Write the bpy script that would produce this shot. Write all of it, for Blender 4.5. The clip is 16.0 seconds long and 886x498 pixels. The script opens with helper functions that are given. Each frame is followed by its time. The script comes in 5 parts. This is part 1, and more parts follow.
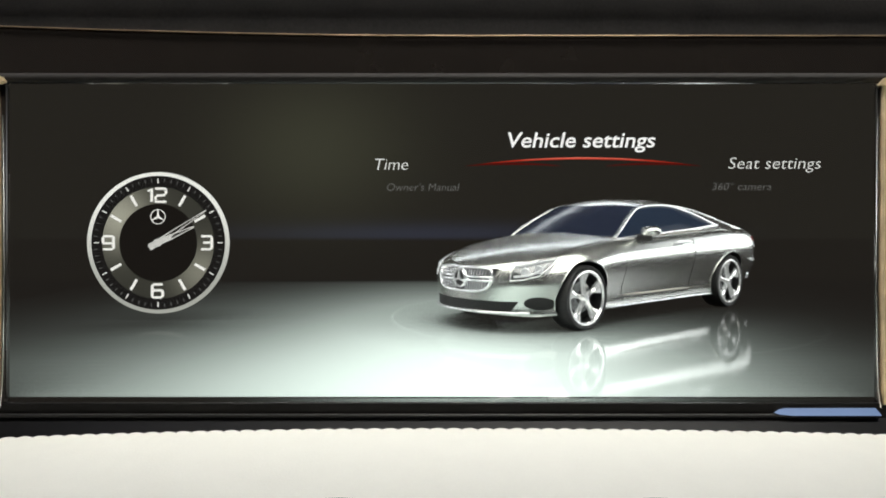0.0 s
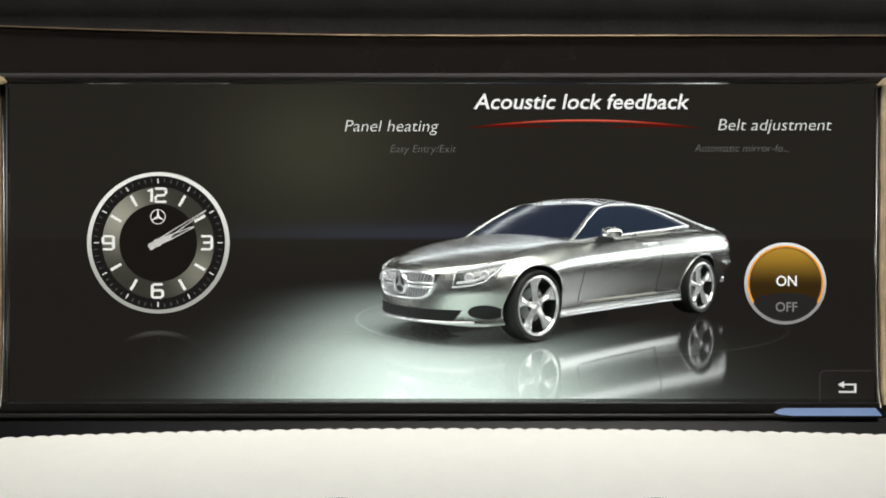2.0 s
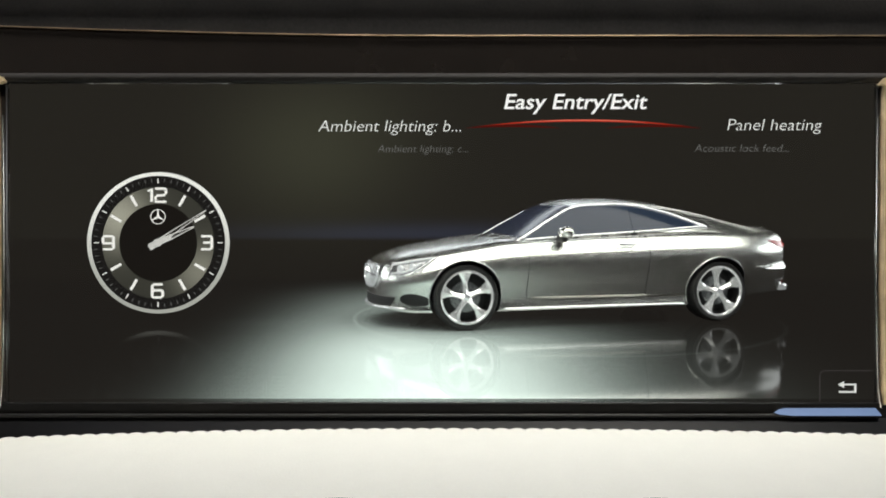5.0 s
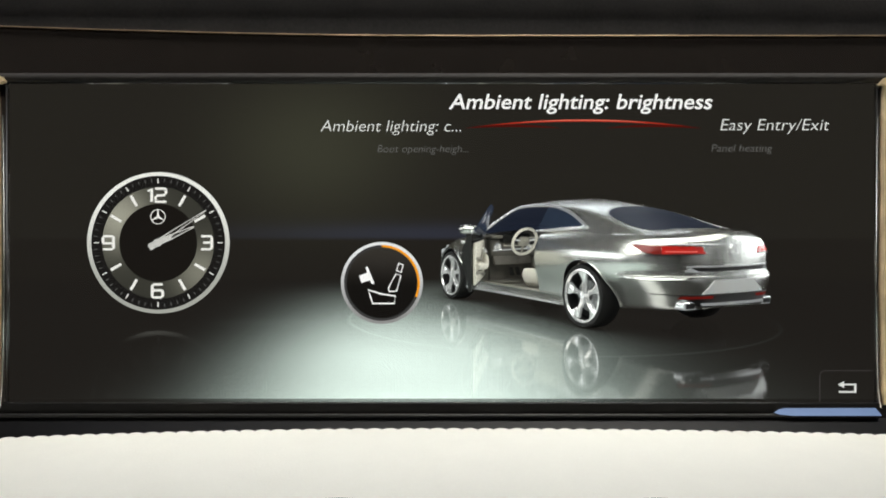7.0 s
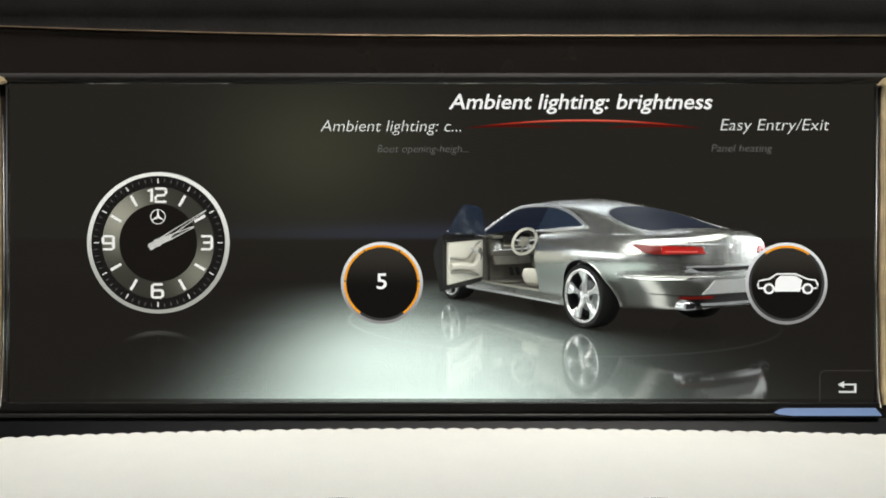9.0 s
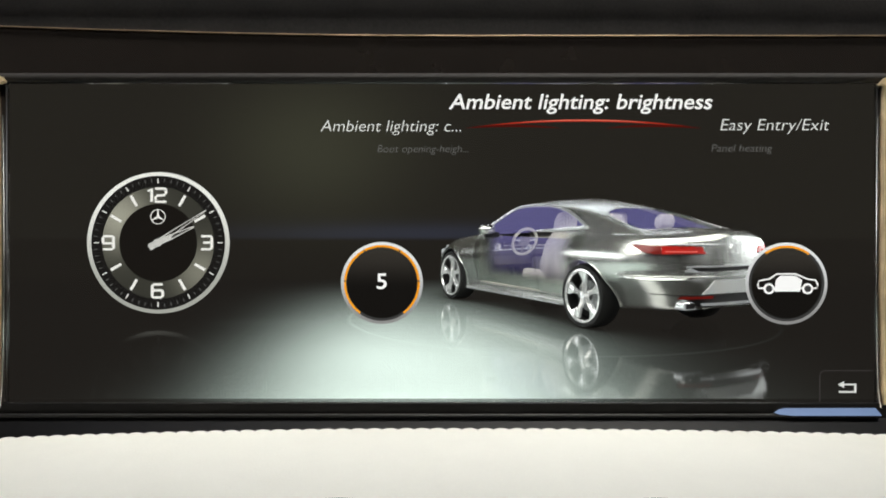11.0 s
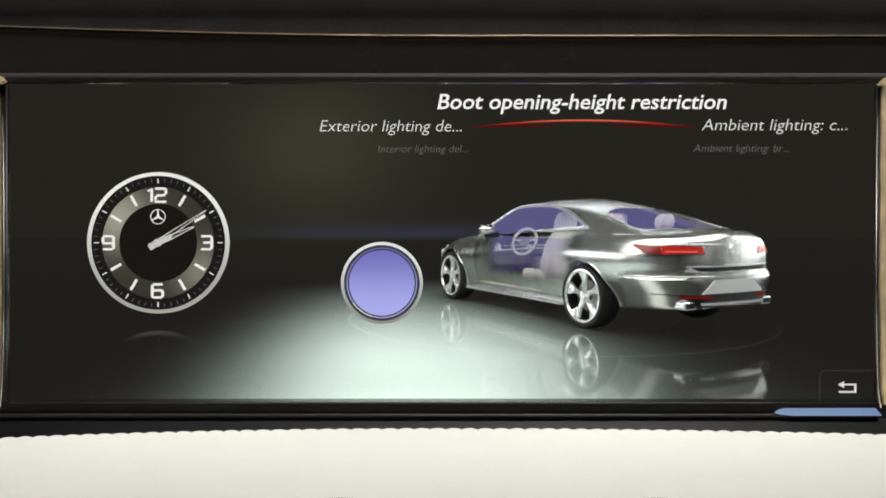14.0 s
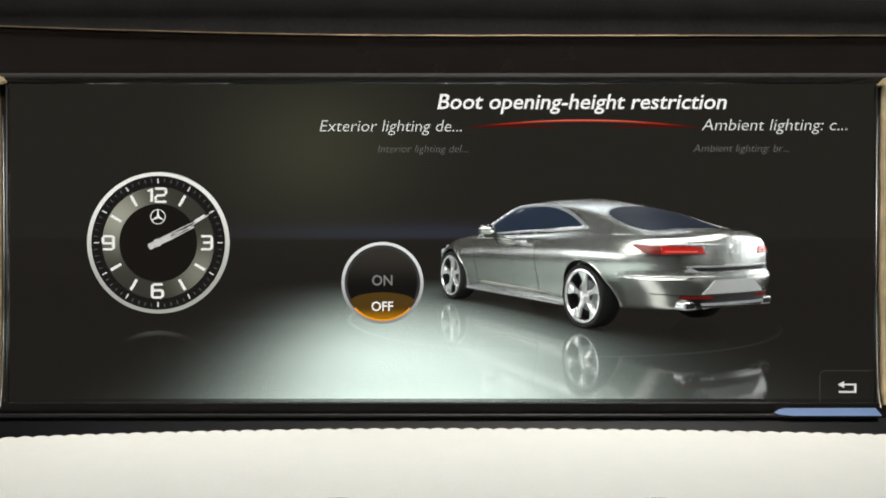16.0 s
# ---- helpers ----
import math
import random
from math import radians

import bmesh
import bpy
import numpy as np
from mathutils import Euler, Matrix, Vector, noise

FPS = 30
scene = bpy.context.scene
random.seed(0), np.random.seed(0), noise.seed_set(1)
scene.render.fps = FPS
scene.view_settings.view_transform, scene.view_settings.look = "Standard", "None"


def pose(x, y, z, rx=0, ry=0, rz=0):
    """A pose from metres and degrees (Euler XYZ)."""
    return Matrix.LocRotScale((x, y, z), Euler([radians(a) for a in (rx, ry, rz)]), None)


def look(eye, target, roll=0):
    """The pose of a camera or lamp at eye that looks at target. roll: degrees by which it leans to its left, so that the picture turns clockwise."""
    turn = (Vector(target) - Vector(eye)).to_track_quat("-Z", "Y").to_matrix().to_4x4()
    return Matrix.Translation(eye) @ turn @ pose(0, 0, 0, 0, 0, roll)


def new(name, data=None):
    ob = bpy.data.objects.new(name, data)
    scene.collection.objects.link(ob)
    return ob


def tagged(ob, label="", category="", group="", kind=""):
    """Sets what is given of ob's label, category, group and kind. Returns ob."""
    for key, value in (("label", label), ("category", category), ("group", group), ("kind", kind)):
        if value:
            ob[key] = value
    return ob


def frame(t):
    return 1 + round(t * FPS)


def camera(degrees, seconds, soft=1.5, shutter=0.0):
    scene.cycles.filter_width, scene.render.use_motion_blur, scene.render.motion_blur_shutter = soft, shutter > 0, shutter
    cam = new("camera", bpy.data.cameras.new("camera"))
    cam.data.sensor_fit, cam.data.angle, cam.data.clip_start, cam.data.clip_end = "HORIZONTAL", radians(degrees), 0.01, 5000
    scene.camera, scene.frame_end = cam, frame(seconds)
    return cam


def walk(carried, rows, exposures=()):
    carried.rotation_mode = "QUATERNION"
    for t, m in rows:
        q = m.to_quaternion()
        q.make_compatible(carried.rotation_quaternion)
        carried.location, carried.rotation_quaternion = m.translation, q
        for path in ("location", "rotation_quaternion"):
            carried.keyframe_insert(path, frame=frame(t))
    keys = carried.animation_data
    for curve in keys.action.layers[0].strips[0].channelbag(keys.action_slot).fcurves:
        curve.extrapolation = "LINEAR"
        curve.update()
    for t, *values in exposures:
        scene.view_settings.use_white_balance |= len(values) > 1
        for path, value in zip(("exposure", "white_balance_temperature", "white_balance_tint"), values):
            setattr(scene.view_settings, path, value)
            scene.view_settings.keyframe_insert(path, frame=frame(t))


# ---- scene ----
cam = camera(65.4, 16.0, soft=1.8)

# View grid: 1568 x 882 units on the plane y = 0, centred on the origin; parts are placed on it to fit the camera's
# view.
DIST = 0.2314              # camera to display plane, metres
UNIT = 0.2314 / 1221.2     # one view unit in metres
walk(cam, [(0.0, pose(0, -DIST, 0, 90, 0, 0)), (16.0, pose(0, -DIST, 0, 90, 0, 0))])

# The stage that the display shows, at reduced scale behind the glass; scale, eye height and tilt fit the camera's view.
SCALE = 0.0521             # metres per stage metre
EYE = 1.1965               # eye height over the stage floor, stage metres
TILT = 2.724               # degrees by which the stage floor drops towards the viewer
TURN = pose(0, 0, 0, TILT, 0, 0)
STAGE = Matrix.Translation((0, -DIST, 0)) @ TURN @ Matrix.Diagonal((SCALE, SCALE, SCALE, 1)) @ Matrix.Translation((0, 0, -EYE))


def at_stage(x, y, z=0.0, rz=0.0, rx=0.0):
    """Pose in the world of a place on the stage (stage metres, degrees)."""
    return Matrix.Translation(STAGE @ Vector((x, y, z))) @ TURN @ pose(0, 0, 0, rx, 0, rz)


def ux(x):
    return (x - 784) * UNIT


def uz(y):
    return (441 - y) * UNIT


# ---- world and light ----
world = bpy.data.worlds.new("sky")
scene.world = world
world.use_nodes = True
wn = world.node_tree
sky = wn.nodes.new("ShaderNodeTexSky")
sky.sky_type, sky.sun_disc = "NISHITA", False
sky.sun_elevation, sky.sun_rotation = radians(50), radians(200)
wn.nodes["Background"].inputs[1].default_value = 0.15
wn.links.new(sky.outputs[0], wn.nodes["Background"].inputs[0])
sun = new("sun", bpy.data.lights.new("sun", "SUN"))
sun.data.energy, sun.data.angle, sun.data.color = 3.4, radians(25), (1.0, 0.96, 0.88)
sun.matrix_world = look((0.15, -0.6, 1.0), (0, 0, -0.06))
scene.view_settings.exposure = 0.0


# ---- materials ----
def material(name):
    m = bpy.data.materials.new(name)
    m.use_nodes = True
    n = m.node_tree
    n.nodes.clear()
    out = n.nodes.new("ShaderNodeOutputMaterial")
    return m, n, out


def node(n, kind, **values):
    x = n.nodes.new(kind)
    for k, v in values.items():
        x.inputs[k.replace("_", " ")].default_value = v
    return x


def surface(name, colour, rough=0.5, spec=0.5, metal=0.0, grain=0.0, size=200.0, vary=0.12, coat=0.0, glow=0.0, glow_colour=None, crease_shade=0.0):
    """Principled surface with colour and roughness variation at two scales and a fine relief; glow and its fading in
    creases are painted light and shade.
    """
    m, n, out = material(name)
    p = node(n, "ShaderNodeBsdfPrincipled", Roughness=rough, Metallic=metal)
    p.inputs["Coat Weight"].default_value = coat
    p.inputs["Specular IOR Level"].default_value = spec
    tc = node(n, "ShaderNodeTexCoord")
    a = node(n, "ShaderNodeTexNoise", Scale=size, Detail=4.0)
    b = node(n, "ShaderNodeTexNoise", Scale=size / 12, Detail=3.0)
    n.links.new(tc.outputs["Object"], a.inputs["Vector"])
    n.links.new(tc.outputs["Object"], b.inputs["Vector"])
    add = n.nodes.new("ShaderNodeMath")
    n.links.new(a.outputs[0], add.inputs[0])
    n.links.new(b.outputs[0], add.inputs[1])
    ramp = n.nodes.new("ShaderNodeMapRange")
    ramp.inputs[1].default_value, ramp.inputs[2].default_value = 0.6, 1.4
    ramp.inputs[3].default_value, ramp.inputs[4].default_value = 1 - vary, 1 + vary
    n.links.new(add.outputs[0], ramp.inputs[0])
    mix = n.nodes.new("ShaderNodeVectorMath")
    mix.operation = "SCALE"
    mix.inputs[0].default_value = colour
    n.links.new(ramp.outputs[0], mix.inputs["Scale"])
    n.links.new(mix.outputs[0], p.inputs["Base Color"])
    if grain:
        bump = node(n, "ShaderNodeBump", Strength=grain, Distance=0.0004)
        n.links.new(a.outputs[0], bump.inputs["Height"])
        n.links.new(bump.outputs[0], p.inputs["Normal"])
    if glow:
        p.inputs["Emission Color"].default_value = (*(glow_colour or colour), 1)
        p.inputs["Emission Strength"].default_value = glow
        if crease_shade:
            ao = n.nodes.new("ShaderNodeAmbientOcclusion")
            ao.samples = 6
            ao.inputs["Distance"].default_value = crease_shade
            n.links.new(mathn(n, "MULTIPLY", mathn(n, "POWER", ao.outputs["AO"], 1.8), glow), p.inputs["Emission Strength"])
    n.links.new(p.outputs[0], out.inputs[0])
    return m


def lit(name, colour, strength=1.0):
    """Light of the display in one colour."""
    m, n, out = material(name)
    e = node(n, "ShaderNodeEmission", Color=(*colour, 1), Strength=strength)
    n.links.new(e.outputs[0], out.inputs[0])
    return m


def lit_blend(name, low, high, z0, z1, axis=2):
    """Light of the display that runs from one colour to another along an axis of the object."""
    m, n, out = material(name)
    tc = node(n, "ShaderNodeTexCoord")
    sep = n.nodes.new("ShaderNodeSeparateXYZ")
    n.links.new(tc.outputs["Object"], sep.inputs[0])
    r = n.nodes.new("ShaderNodeMapRange")
    r.interpolation_type = "SMOOTHSTEP"
    r.inputs[1].default_value, r.inputs[2].default_value = z0, z1
    n.links.new(sep.outputs[axis], r.inputs[0])
    mix = n.nodes.new("ShaderNodeMix")
    mix.data_type = "RGBA"
    mix.inputs[6].default_value, mix.inputs[7].default_value = (*low, 1), (*high, 1)
    n.links.new(r.outputs[0], mix.inputs[0])
    e = node(n, "ShaderNodeEmission", Strength=1.0)
    n.links.new(mix.outputs[2], e.inputs[0])
    n.links.new(e.outputs[0], out.inputs[0])
    return m


def lit_patch(name, colour, strength, z, r):
    """An added lamp panel, brightest at one height, fading above and below."""
    m, n, out = material(name)
    tc = node(n, "ShaderNodeTexCoord")
    sep = n.nodes.new("ShaderNodeSeparateXYZ")
    n.links.new(tc.outputs["Object"], sep.inputs[0])
    e = node(n, "ShaderNodeEmission", Color=(*colour, 1))
    n.links.new(mathn(n, "MULTIPLY", blob(n, sep, 0.0, z, 40.0, r, 0, 2), strength), e.inputs[1])
    n.links.new(e.outputs[0], out.inputs[0])
    return m


def mathn(n, op, a, b=None):
    x = n.nodes.new("ShaderNodeMath")
    x.operation = op
    for i, v in enumerate((a, b)):
        if v is None:
            continue
        if isinstance(v, (int, float)):
            x.inputs[i].default_value = v
        else:
            n.links.new(v, x.inputs[i])
    return x.outputs[0]


def blob(n, sep, cx, cy, rx, ry, ia=0, ib=1):
    """Round soft patch exp(-(dx/rx)^2 - (dy/ry)^2)."""
    dx = mathn(n, "DIVIDE", mathn(n, "SUBTRACT", sep.outputs[ia], cx), rx)
    dy = mathn(n, "DIVIDE", mathn(n, "SUBTRACT", sep.outputs[ib], cy), ry)
    s = mathn(n, "ADD", mathn(n, "MULTIPLY", dx, dx), mathn(n, "MULTIPLY", dy, dy))
    return mathn(n, "EXPONENT", mathn(n, "MULTIPLY", s, -1.0))


def floor_material():
    """Polished stage floor: a spot of light and the contact shade round things painted into its emission, and a mirror
    finish.
    """
    m, n, out = material("stage_floor")
    tc = node(n, "ShaderNodeTexCoord")
    sep = n.nodes.new("ShaderNodeSeparateXYZ")
    n.links.new(tc.outputs["Object"], sep.inputs[0])
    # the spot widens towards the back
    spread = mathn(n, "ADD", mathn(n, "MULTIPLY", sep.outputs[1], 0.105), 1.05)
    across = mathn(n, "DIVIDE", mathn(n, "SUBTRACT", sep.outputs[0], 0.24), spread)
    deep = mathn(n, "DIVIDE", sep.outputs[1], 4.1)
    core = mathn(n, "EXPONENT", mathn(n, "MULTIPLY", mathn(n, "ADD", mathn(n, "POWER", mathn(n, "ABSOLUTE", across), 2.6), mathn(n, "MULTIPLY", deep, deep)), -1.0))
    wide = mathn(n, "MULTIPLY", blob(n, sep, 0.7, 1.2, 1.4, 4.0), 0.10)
    # shadow close to things, painted in by dimming the glow
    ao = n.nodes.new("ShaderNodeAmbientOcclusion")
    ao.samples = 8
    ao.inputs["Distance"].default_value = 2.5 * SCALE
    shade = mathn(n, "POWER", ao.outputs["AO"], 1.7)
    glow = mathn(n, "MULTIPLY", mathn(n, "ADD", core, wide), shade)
    # thin ring drawn round the car's place
    dx, dy = mathn(n, "SUBTRACT", sep.outputs[0], 1.73), mathn(n, "SUBTRACT", sep.outputs[1], 3.75)
    far = mathn(n, "SQRT", mathn(n, "ADD", mathn(n, "MULTIPLY", dx, dx), mathn(n, "MULTIPLY", dy, dy)))
    off = mathn(n, "DIVIDE", mathn(n, "SUBTRACT", far, 2.46), 0.022)
    line = mathn(n, "MULTIPLY", mathn(n, "MULTIPLY", mathn(n, "EXPONENT", mathn(n, "MULTIPLY", mathn(n, "MULTIPLY", off, off), -1.0)), 0.12), blob(n, sep, -0.2, 2.0, 2.3, 3.0))
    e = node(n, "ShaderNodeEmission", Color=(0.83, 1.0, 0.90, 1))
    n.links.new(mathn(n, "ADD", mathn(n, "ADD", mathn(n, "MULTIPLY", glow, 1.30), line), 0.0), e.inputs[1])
    base = node(n, "ShaderNodeEmission", Color=(0.0160, 0.0140, 0.0117, 1))
    both = n.nodes.new("ShaderNodeAddShader")
    n.links.new(e.outputs[0], both.inputs[0])
    n.links.new(base.outputs[0], both.inputs[1])
    g = node(n, "ShaderNodeBsdfGlossy", Color=(1, 1, 1, 1), Roughness=0.065)
    mix = n.nodes.new("ShaderNodeMixShader")
    n.links.new(mathn(n, "ADD", mathn(n, "ADD", mathn(n, "MULTIPLY", blob(n, sep, 1.25, 2.6, 1.6, 3.6), 0.34), mathn(n, "MULTIPLY", blob(n, sep, -2.75, 2.55, 0.62, 0.32), 0.11)), 0.0), mix.inputs[0])
    n.links.new(both.outputs[0], mix.inputs[1])
    n.links.new(g.outputs[0], mix.inputs[2])
    n.links.new(mix.outputs[0], out.inputs[0])
    return m


def glow_material():
    """Added sheet that paints the opening screen's wide soft light over the stage floor, with contact shade put into
    its glow.
    """
    m, n, out = material("floor_glow")
    tc = node(n, "ShaderNodeTexCoord")
    sep = n.nodes.new("ShaderNodeSeparateXYZ")
    n.links.new(tc.outputs["Object"], sep.inputs[0])
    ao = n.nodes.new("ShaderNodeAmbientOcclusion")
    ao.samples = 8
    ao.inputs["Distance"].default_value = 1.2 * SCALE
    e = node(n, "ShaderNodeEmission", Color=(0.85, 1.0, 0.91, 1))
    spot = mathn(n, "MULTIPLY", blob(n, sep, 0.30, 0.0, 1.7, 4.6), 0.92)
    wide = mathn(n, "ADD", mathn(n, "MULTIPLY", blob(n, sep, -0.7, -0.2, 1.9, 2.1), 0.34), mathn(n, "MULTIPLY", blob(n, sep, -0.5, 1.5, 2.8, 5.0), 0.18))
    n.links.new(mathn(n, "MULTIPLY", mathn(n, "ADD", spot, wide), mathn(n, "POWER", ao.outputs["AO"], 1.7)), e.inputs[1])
    t = node(n, "ShaderNodeBsdfTransparent")
    a = n.nodes.new("ShaderNodeAddShader")
    n.links.new(t.outputs[0], a.inputs[0])
    n.links.new(e.outputs[0], a.inputs[1])
    n.links.new(a.outputs[0], out.inputs[0])
    return m


def backdrop_material():
    """Dark display background with an olive haze, a bluish band over the horizon and a floor-toned foot, all painted
    into its emission.
    """
    m, n, out = material("backdrop")
    tc = node(n, "ShaderNodeTexCoord")
    sep = n.nodes.new("ShaderNodeSeparateXYZ")
    n.links.new(tc.outputs["Object"], sep.inputs[0])
    e0 = node(n, "ShaderNodeEmission", Strength=1.0)
    step = n.nodes.new("ShaderNodeMapRange")
    step.interpolation_type = "SMOOTHSTEP"
    step.inputs[1].default_value, step.inputs[2].default_value = 0.72, 0.82
    n.links.new(sep.outputs[2], step.inputs[0])
    tone = n.nodes.new("ShaderNodeMix")
    tone.data_type = "RGBA"
    tone.inputs[6].default_value, tone.inputs[7].default_value = (0.0172, 0.0151, 0.0122, 1), (0.0204, 0.0184, 0.0145, 1)
    n.links.new(step.outputs[0], tone.inputs[0])
    n.links.new(tone.outputs[2], e0.inputs[0])
    e1 = node(n, "ShaderNodeEmission", Color=(0.024, 0.026, 0.015, 1))
    e2 = node(n, "ShaderNodeEmission", Color=(0.010, 0.014, 0.030, 1))
    n.links.new(blob(n, sep, -2.4, 2.5, 1.7, 1.3, 0, 2), e1.inputs[1])
    n.links.new(mathn(n, "MULTIPLY", blob(n, sep, -0.2, 0.86, 3.4, 0.20, 0, 2), step.outputs[0]), e2.inputs[1])
    a1, a2 = n.nodes.new("ShaderNodeAddShader"), n.nodes.new("ShaderNodeAddShader")
    n.links.new(e0.outputs[0], a1.inputs[0])
    n.links.new(e1.outputs[0], a1.inputs[1])
    n.links.new(a1.outputs[0], a2.inputs[0])
    n.links.new(e2.outputs[0], a2.inputs[1])
    n.links.new(a2.outputs[0], out.inputs[0])
    return m


def clear_material(name, tint, rough=0.02, gloss=0.04):
    m, n, out = material(name)
    t = node(n, "ShaderNodeBsdfTransparent", Color=(*tint, 1))
    # fine upright grid of the display's columns
    tc = node(n, "ShaderNodeTexCoord")
    sep = n.nodes.new("ShaderNodeSeparateXYZ")
    n.links.new(tc.outputs["Object"], sep.inputs[0])
    wave = mathn(n, "SINE", mathn(n, "MULTIPLY", sep.outputs[0], 2 * math.pi / (5.3 * UNIT)))
    rows = mathn(n, "SINE", mathn(n, "MULTIPLY", sep.outputs[2], 2 * math.pi / (7.1 * UNIT)))
    level = mathn(n, "ADD", mathn(n, "MULTIPLY", mathn(n, "ADD", wave, mathn(n, "MULTIPLY", rows, 0.4)), 0.012), 0.982)
    n.links.new(level, t.inputs[0])
    g = node(n, "ShaderNodeBsdfGlossy", Roughness=rough)
    mix = n.nodes.new("ShaderNodeMixShader")
    mix.inputs[0].default_value = gloss
    n.links.new(t.outputs[0], mix.inputs[1])
    n.links.new(g.outputs[0], mix.inputs[2])
    n.links.new(mix.outputs[0], out.inputs[0])
    return m


def haze_material(name, colour, cover):
    """Glowing, half see-through panes that stand in for the coloured light the display draws in the car's cabin."""
    m, n, out = material(name)
    t = node(n, "ShaderNodeBsdfTransparent")
    e = node(n, "ShaderNodeEmission", Color=(*colour, 1), Strength=1.0)
    mix = n.nodes.new("ShaderNodeMixShader")
    tc = node(n, "ShaderNodeTexCoord")
    sep = n.nodes.new("ShaderNodeSeparateXYZ")
    n.links.new(tc.outputs["Object"], sep.inputs[0])
    rise = n.nodes.new("ShaderNodeMapRange")
    rise.inputs[1].default_value, rise.inputs[2].default_value, rise.inputs[3].default_value, rise.inputs[4].default_value = 0.40, 0.95, 0.03, cover
    n.links.new(sep.outputs[2], rise.inputs[0])
    n.links.new(rise.outputs[0], mix.inputs[0])
    n.links.new(t.outputs[0], mix.inputs[1])
    n.links.new(e.outputs[0], mix.inputs[2])
    n.links.new(mix.outputs[0], out.inputs[0])
    return m


PIANO = surface("piano_black", (0.024, 0.020, 0.017), 0.14, size=60, vary=0.2, coat=0.5)
LIP = surface("lip_black", (0.010, 0.009, 0.008), 0.34, spec=0.3, size=120, vary=0.2)
SATIN = surface("satin_black", (0.006, 0.0055, 0.005), 0.35, spec=0.15, size=300, vary=0.25, grain=0.05)
DASH = surface("dash_black", (0.027, 0.0245, 0.0228), 0.7, spec=0.25, size=900, vary=0.3, grain=0.25)
LEATHER = surface("cream_leather", (0.81, 0.80, 0.725), 0.55, size=1400, vary=0.02, grain=0.2)
THREAD = surface("cream_thread", (0.78, 0.74, 0.64), 0.8, size=4000, vary=0.15, grain=0.3)
MIRROR = surface("sky_mirror", (0.92, 0.91, 0.88), 0.06, metal=1.0, size=50)
BRASS = surface("pale_gold_trim", (0.80, 0.62, 0.38), 0.32, metal=0.25, size=160, vary=0.3)
WARM_LINE = surface("warm_metal_line", (0.42, 0.30, 0.18), 0.35, metal=0.8, size=120, vary=0.3)
CHROME = surface("chrome", (0.75, 0.72, 0.66), 0.15, metal=1.0, size=80, vary=0.1)
BROW = surface("brow_grey", (0.030, 0.027, 0.0245), 0.6, spec=0.25, size=300, vary=0.25)
SEAM = surface("dash_grey", (0.060, 0.056, 0.053), 0.6, size=500, vary=0.2)
VENT = surface("vent_blue_black", (0.012, 0.013, 0.03), 0.2, size=100)
WALL = surface("cabin_lining", (0.10, 0.095, 0.09), 0.9, size=40)
BLACKOUT = surface("blackout", (0.004, 0.004, 0.004), 0.9, size=40)
GLASS = clear_material("cover_glass", (1, 1, 1), 0.03, 0.03)
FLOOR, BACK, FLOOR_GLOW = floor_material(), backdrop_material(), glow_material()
# Glow of softboxes added to light the car; no such lamps are seen.
SOFTBOX = lit("backlight", (1.0, 1.0, 0.98), 3.4)
SOFTBOX_BACK = lit("softbox_back", (0.90, 0.96, 1.0), 4.6)
SOFTBOX_SIDE = lit_patch("softbox_side", (0.97, 1.0, 1.0), 4.5, 2.05, 1.4)
SOFTBOX_FRONT = lit("softbox_front", (1.0, 1.0, 0.92), 4.2)
WHITE = lit("white_text", (1.0, 1.0, 0.97), 1.0)
PALE = lit("pale_text", (0.80, 0.82, 0.78), 1.0)
FAINT = lit("faint_text", (0.145, 0.145, 0.135), 1.0)
GREY = lit("grey_text", (0.22, 0.22, 0.21), 1.0)
RED = lit_blend("red_line", (0.04, 0.003, 0.002), (0.52, 0.038, 0.018), 0.0, 0.0024)
RED_DARK = lit("dark_red_line", (0.075, 0.006, 0.004))
ORANGE = lit("orange", (1.0, 0.38, 0.012), 1.0)
AMBER = lit("amber", (0.90, 0.40, 0.02), 0.95)
AMBER_DIM = lit("amber_dim", (0.42, 0.17, 0.008), 0.9)
AMBER_FAINT = lit("amber_faint", (0.12, 0.048, 0.004), 0.9)
LOCK_DARK = lit("lock_dark", (0.060, 0.042, 0.014), 1.0)
LOCK = lit("lock_yellow", (1.0, 0.56, 0.07), 1.0)
AMBER_FACE = lit_blend("amber_face", (0.040, 0.022, 0.006), (0.50, 0.28, 0.035), -0.001, 0.0135)
AMBER_LOW = lit_blend("amber_low", (0.44, 0.19, 0.008), (0.085, 0.046, 0.010), -0.0125, -0.0080)
DARK_FACE = lit_blend("dark_face", (0.009, 0.008, 0.0068), (0.038, 0.034, 0.028), -0.002, 0.011)
GREY_FACE = lit("grey_face", (0.022, 0.021, 0.020))
VIOLET = lit_blend("violet_face", (0.44, 0.45, 0.90), (0.19, 0.18, 0.55), -0.010, 0.012)
# Button rim: sheen drawn in as a run from dark to bright.
RIM = lit_blend("silver_rim", (0.30, 0.30, 0.29), (0.85, 0.87, 0.86), -0.013, 0.013)
RIM_DARK = lit("rim_dark", (0.05, 0.05, 0.048))
LINE = lit("faint_line", (0.045, 0.040, 0.038))


# ---- mesh helpers ----
def autosmooth(me, degrees=32):
    """Smooth shading, with edges sharper than this kept."""
    bm = bmesh.new()
    bm.from_mesh(me)
    for fc in bm.faces:
        fc.smooth = True
    for e in bm.edges:
        e.smooth = len(e.link_faces) == 2 and e.calc_face_angle(0) < radians(degrees)
    bm.to_mesh(me)
    bm.free()
    return me


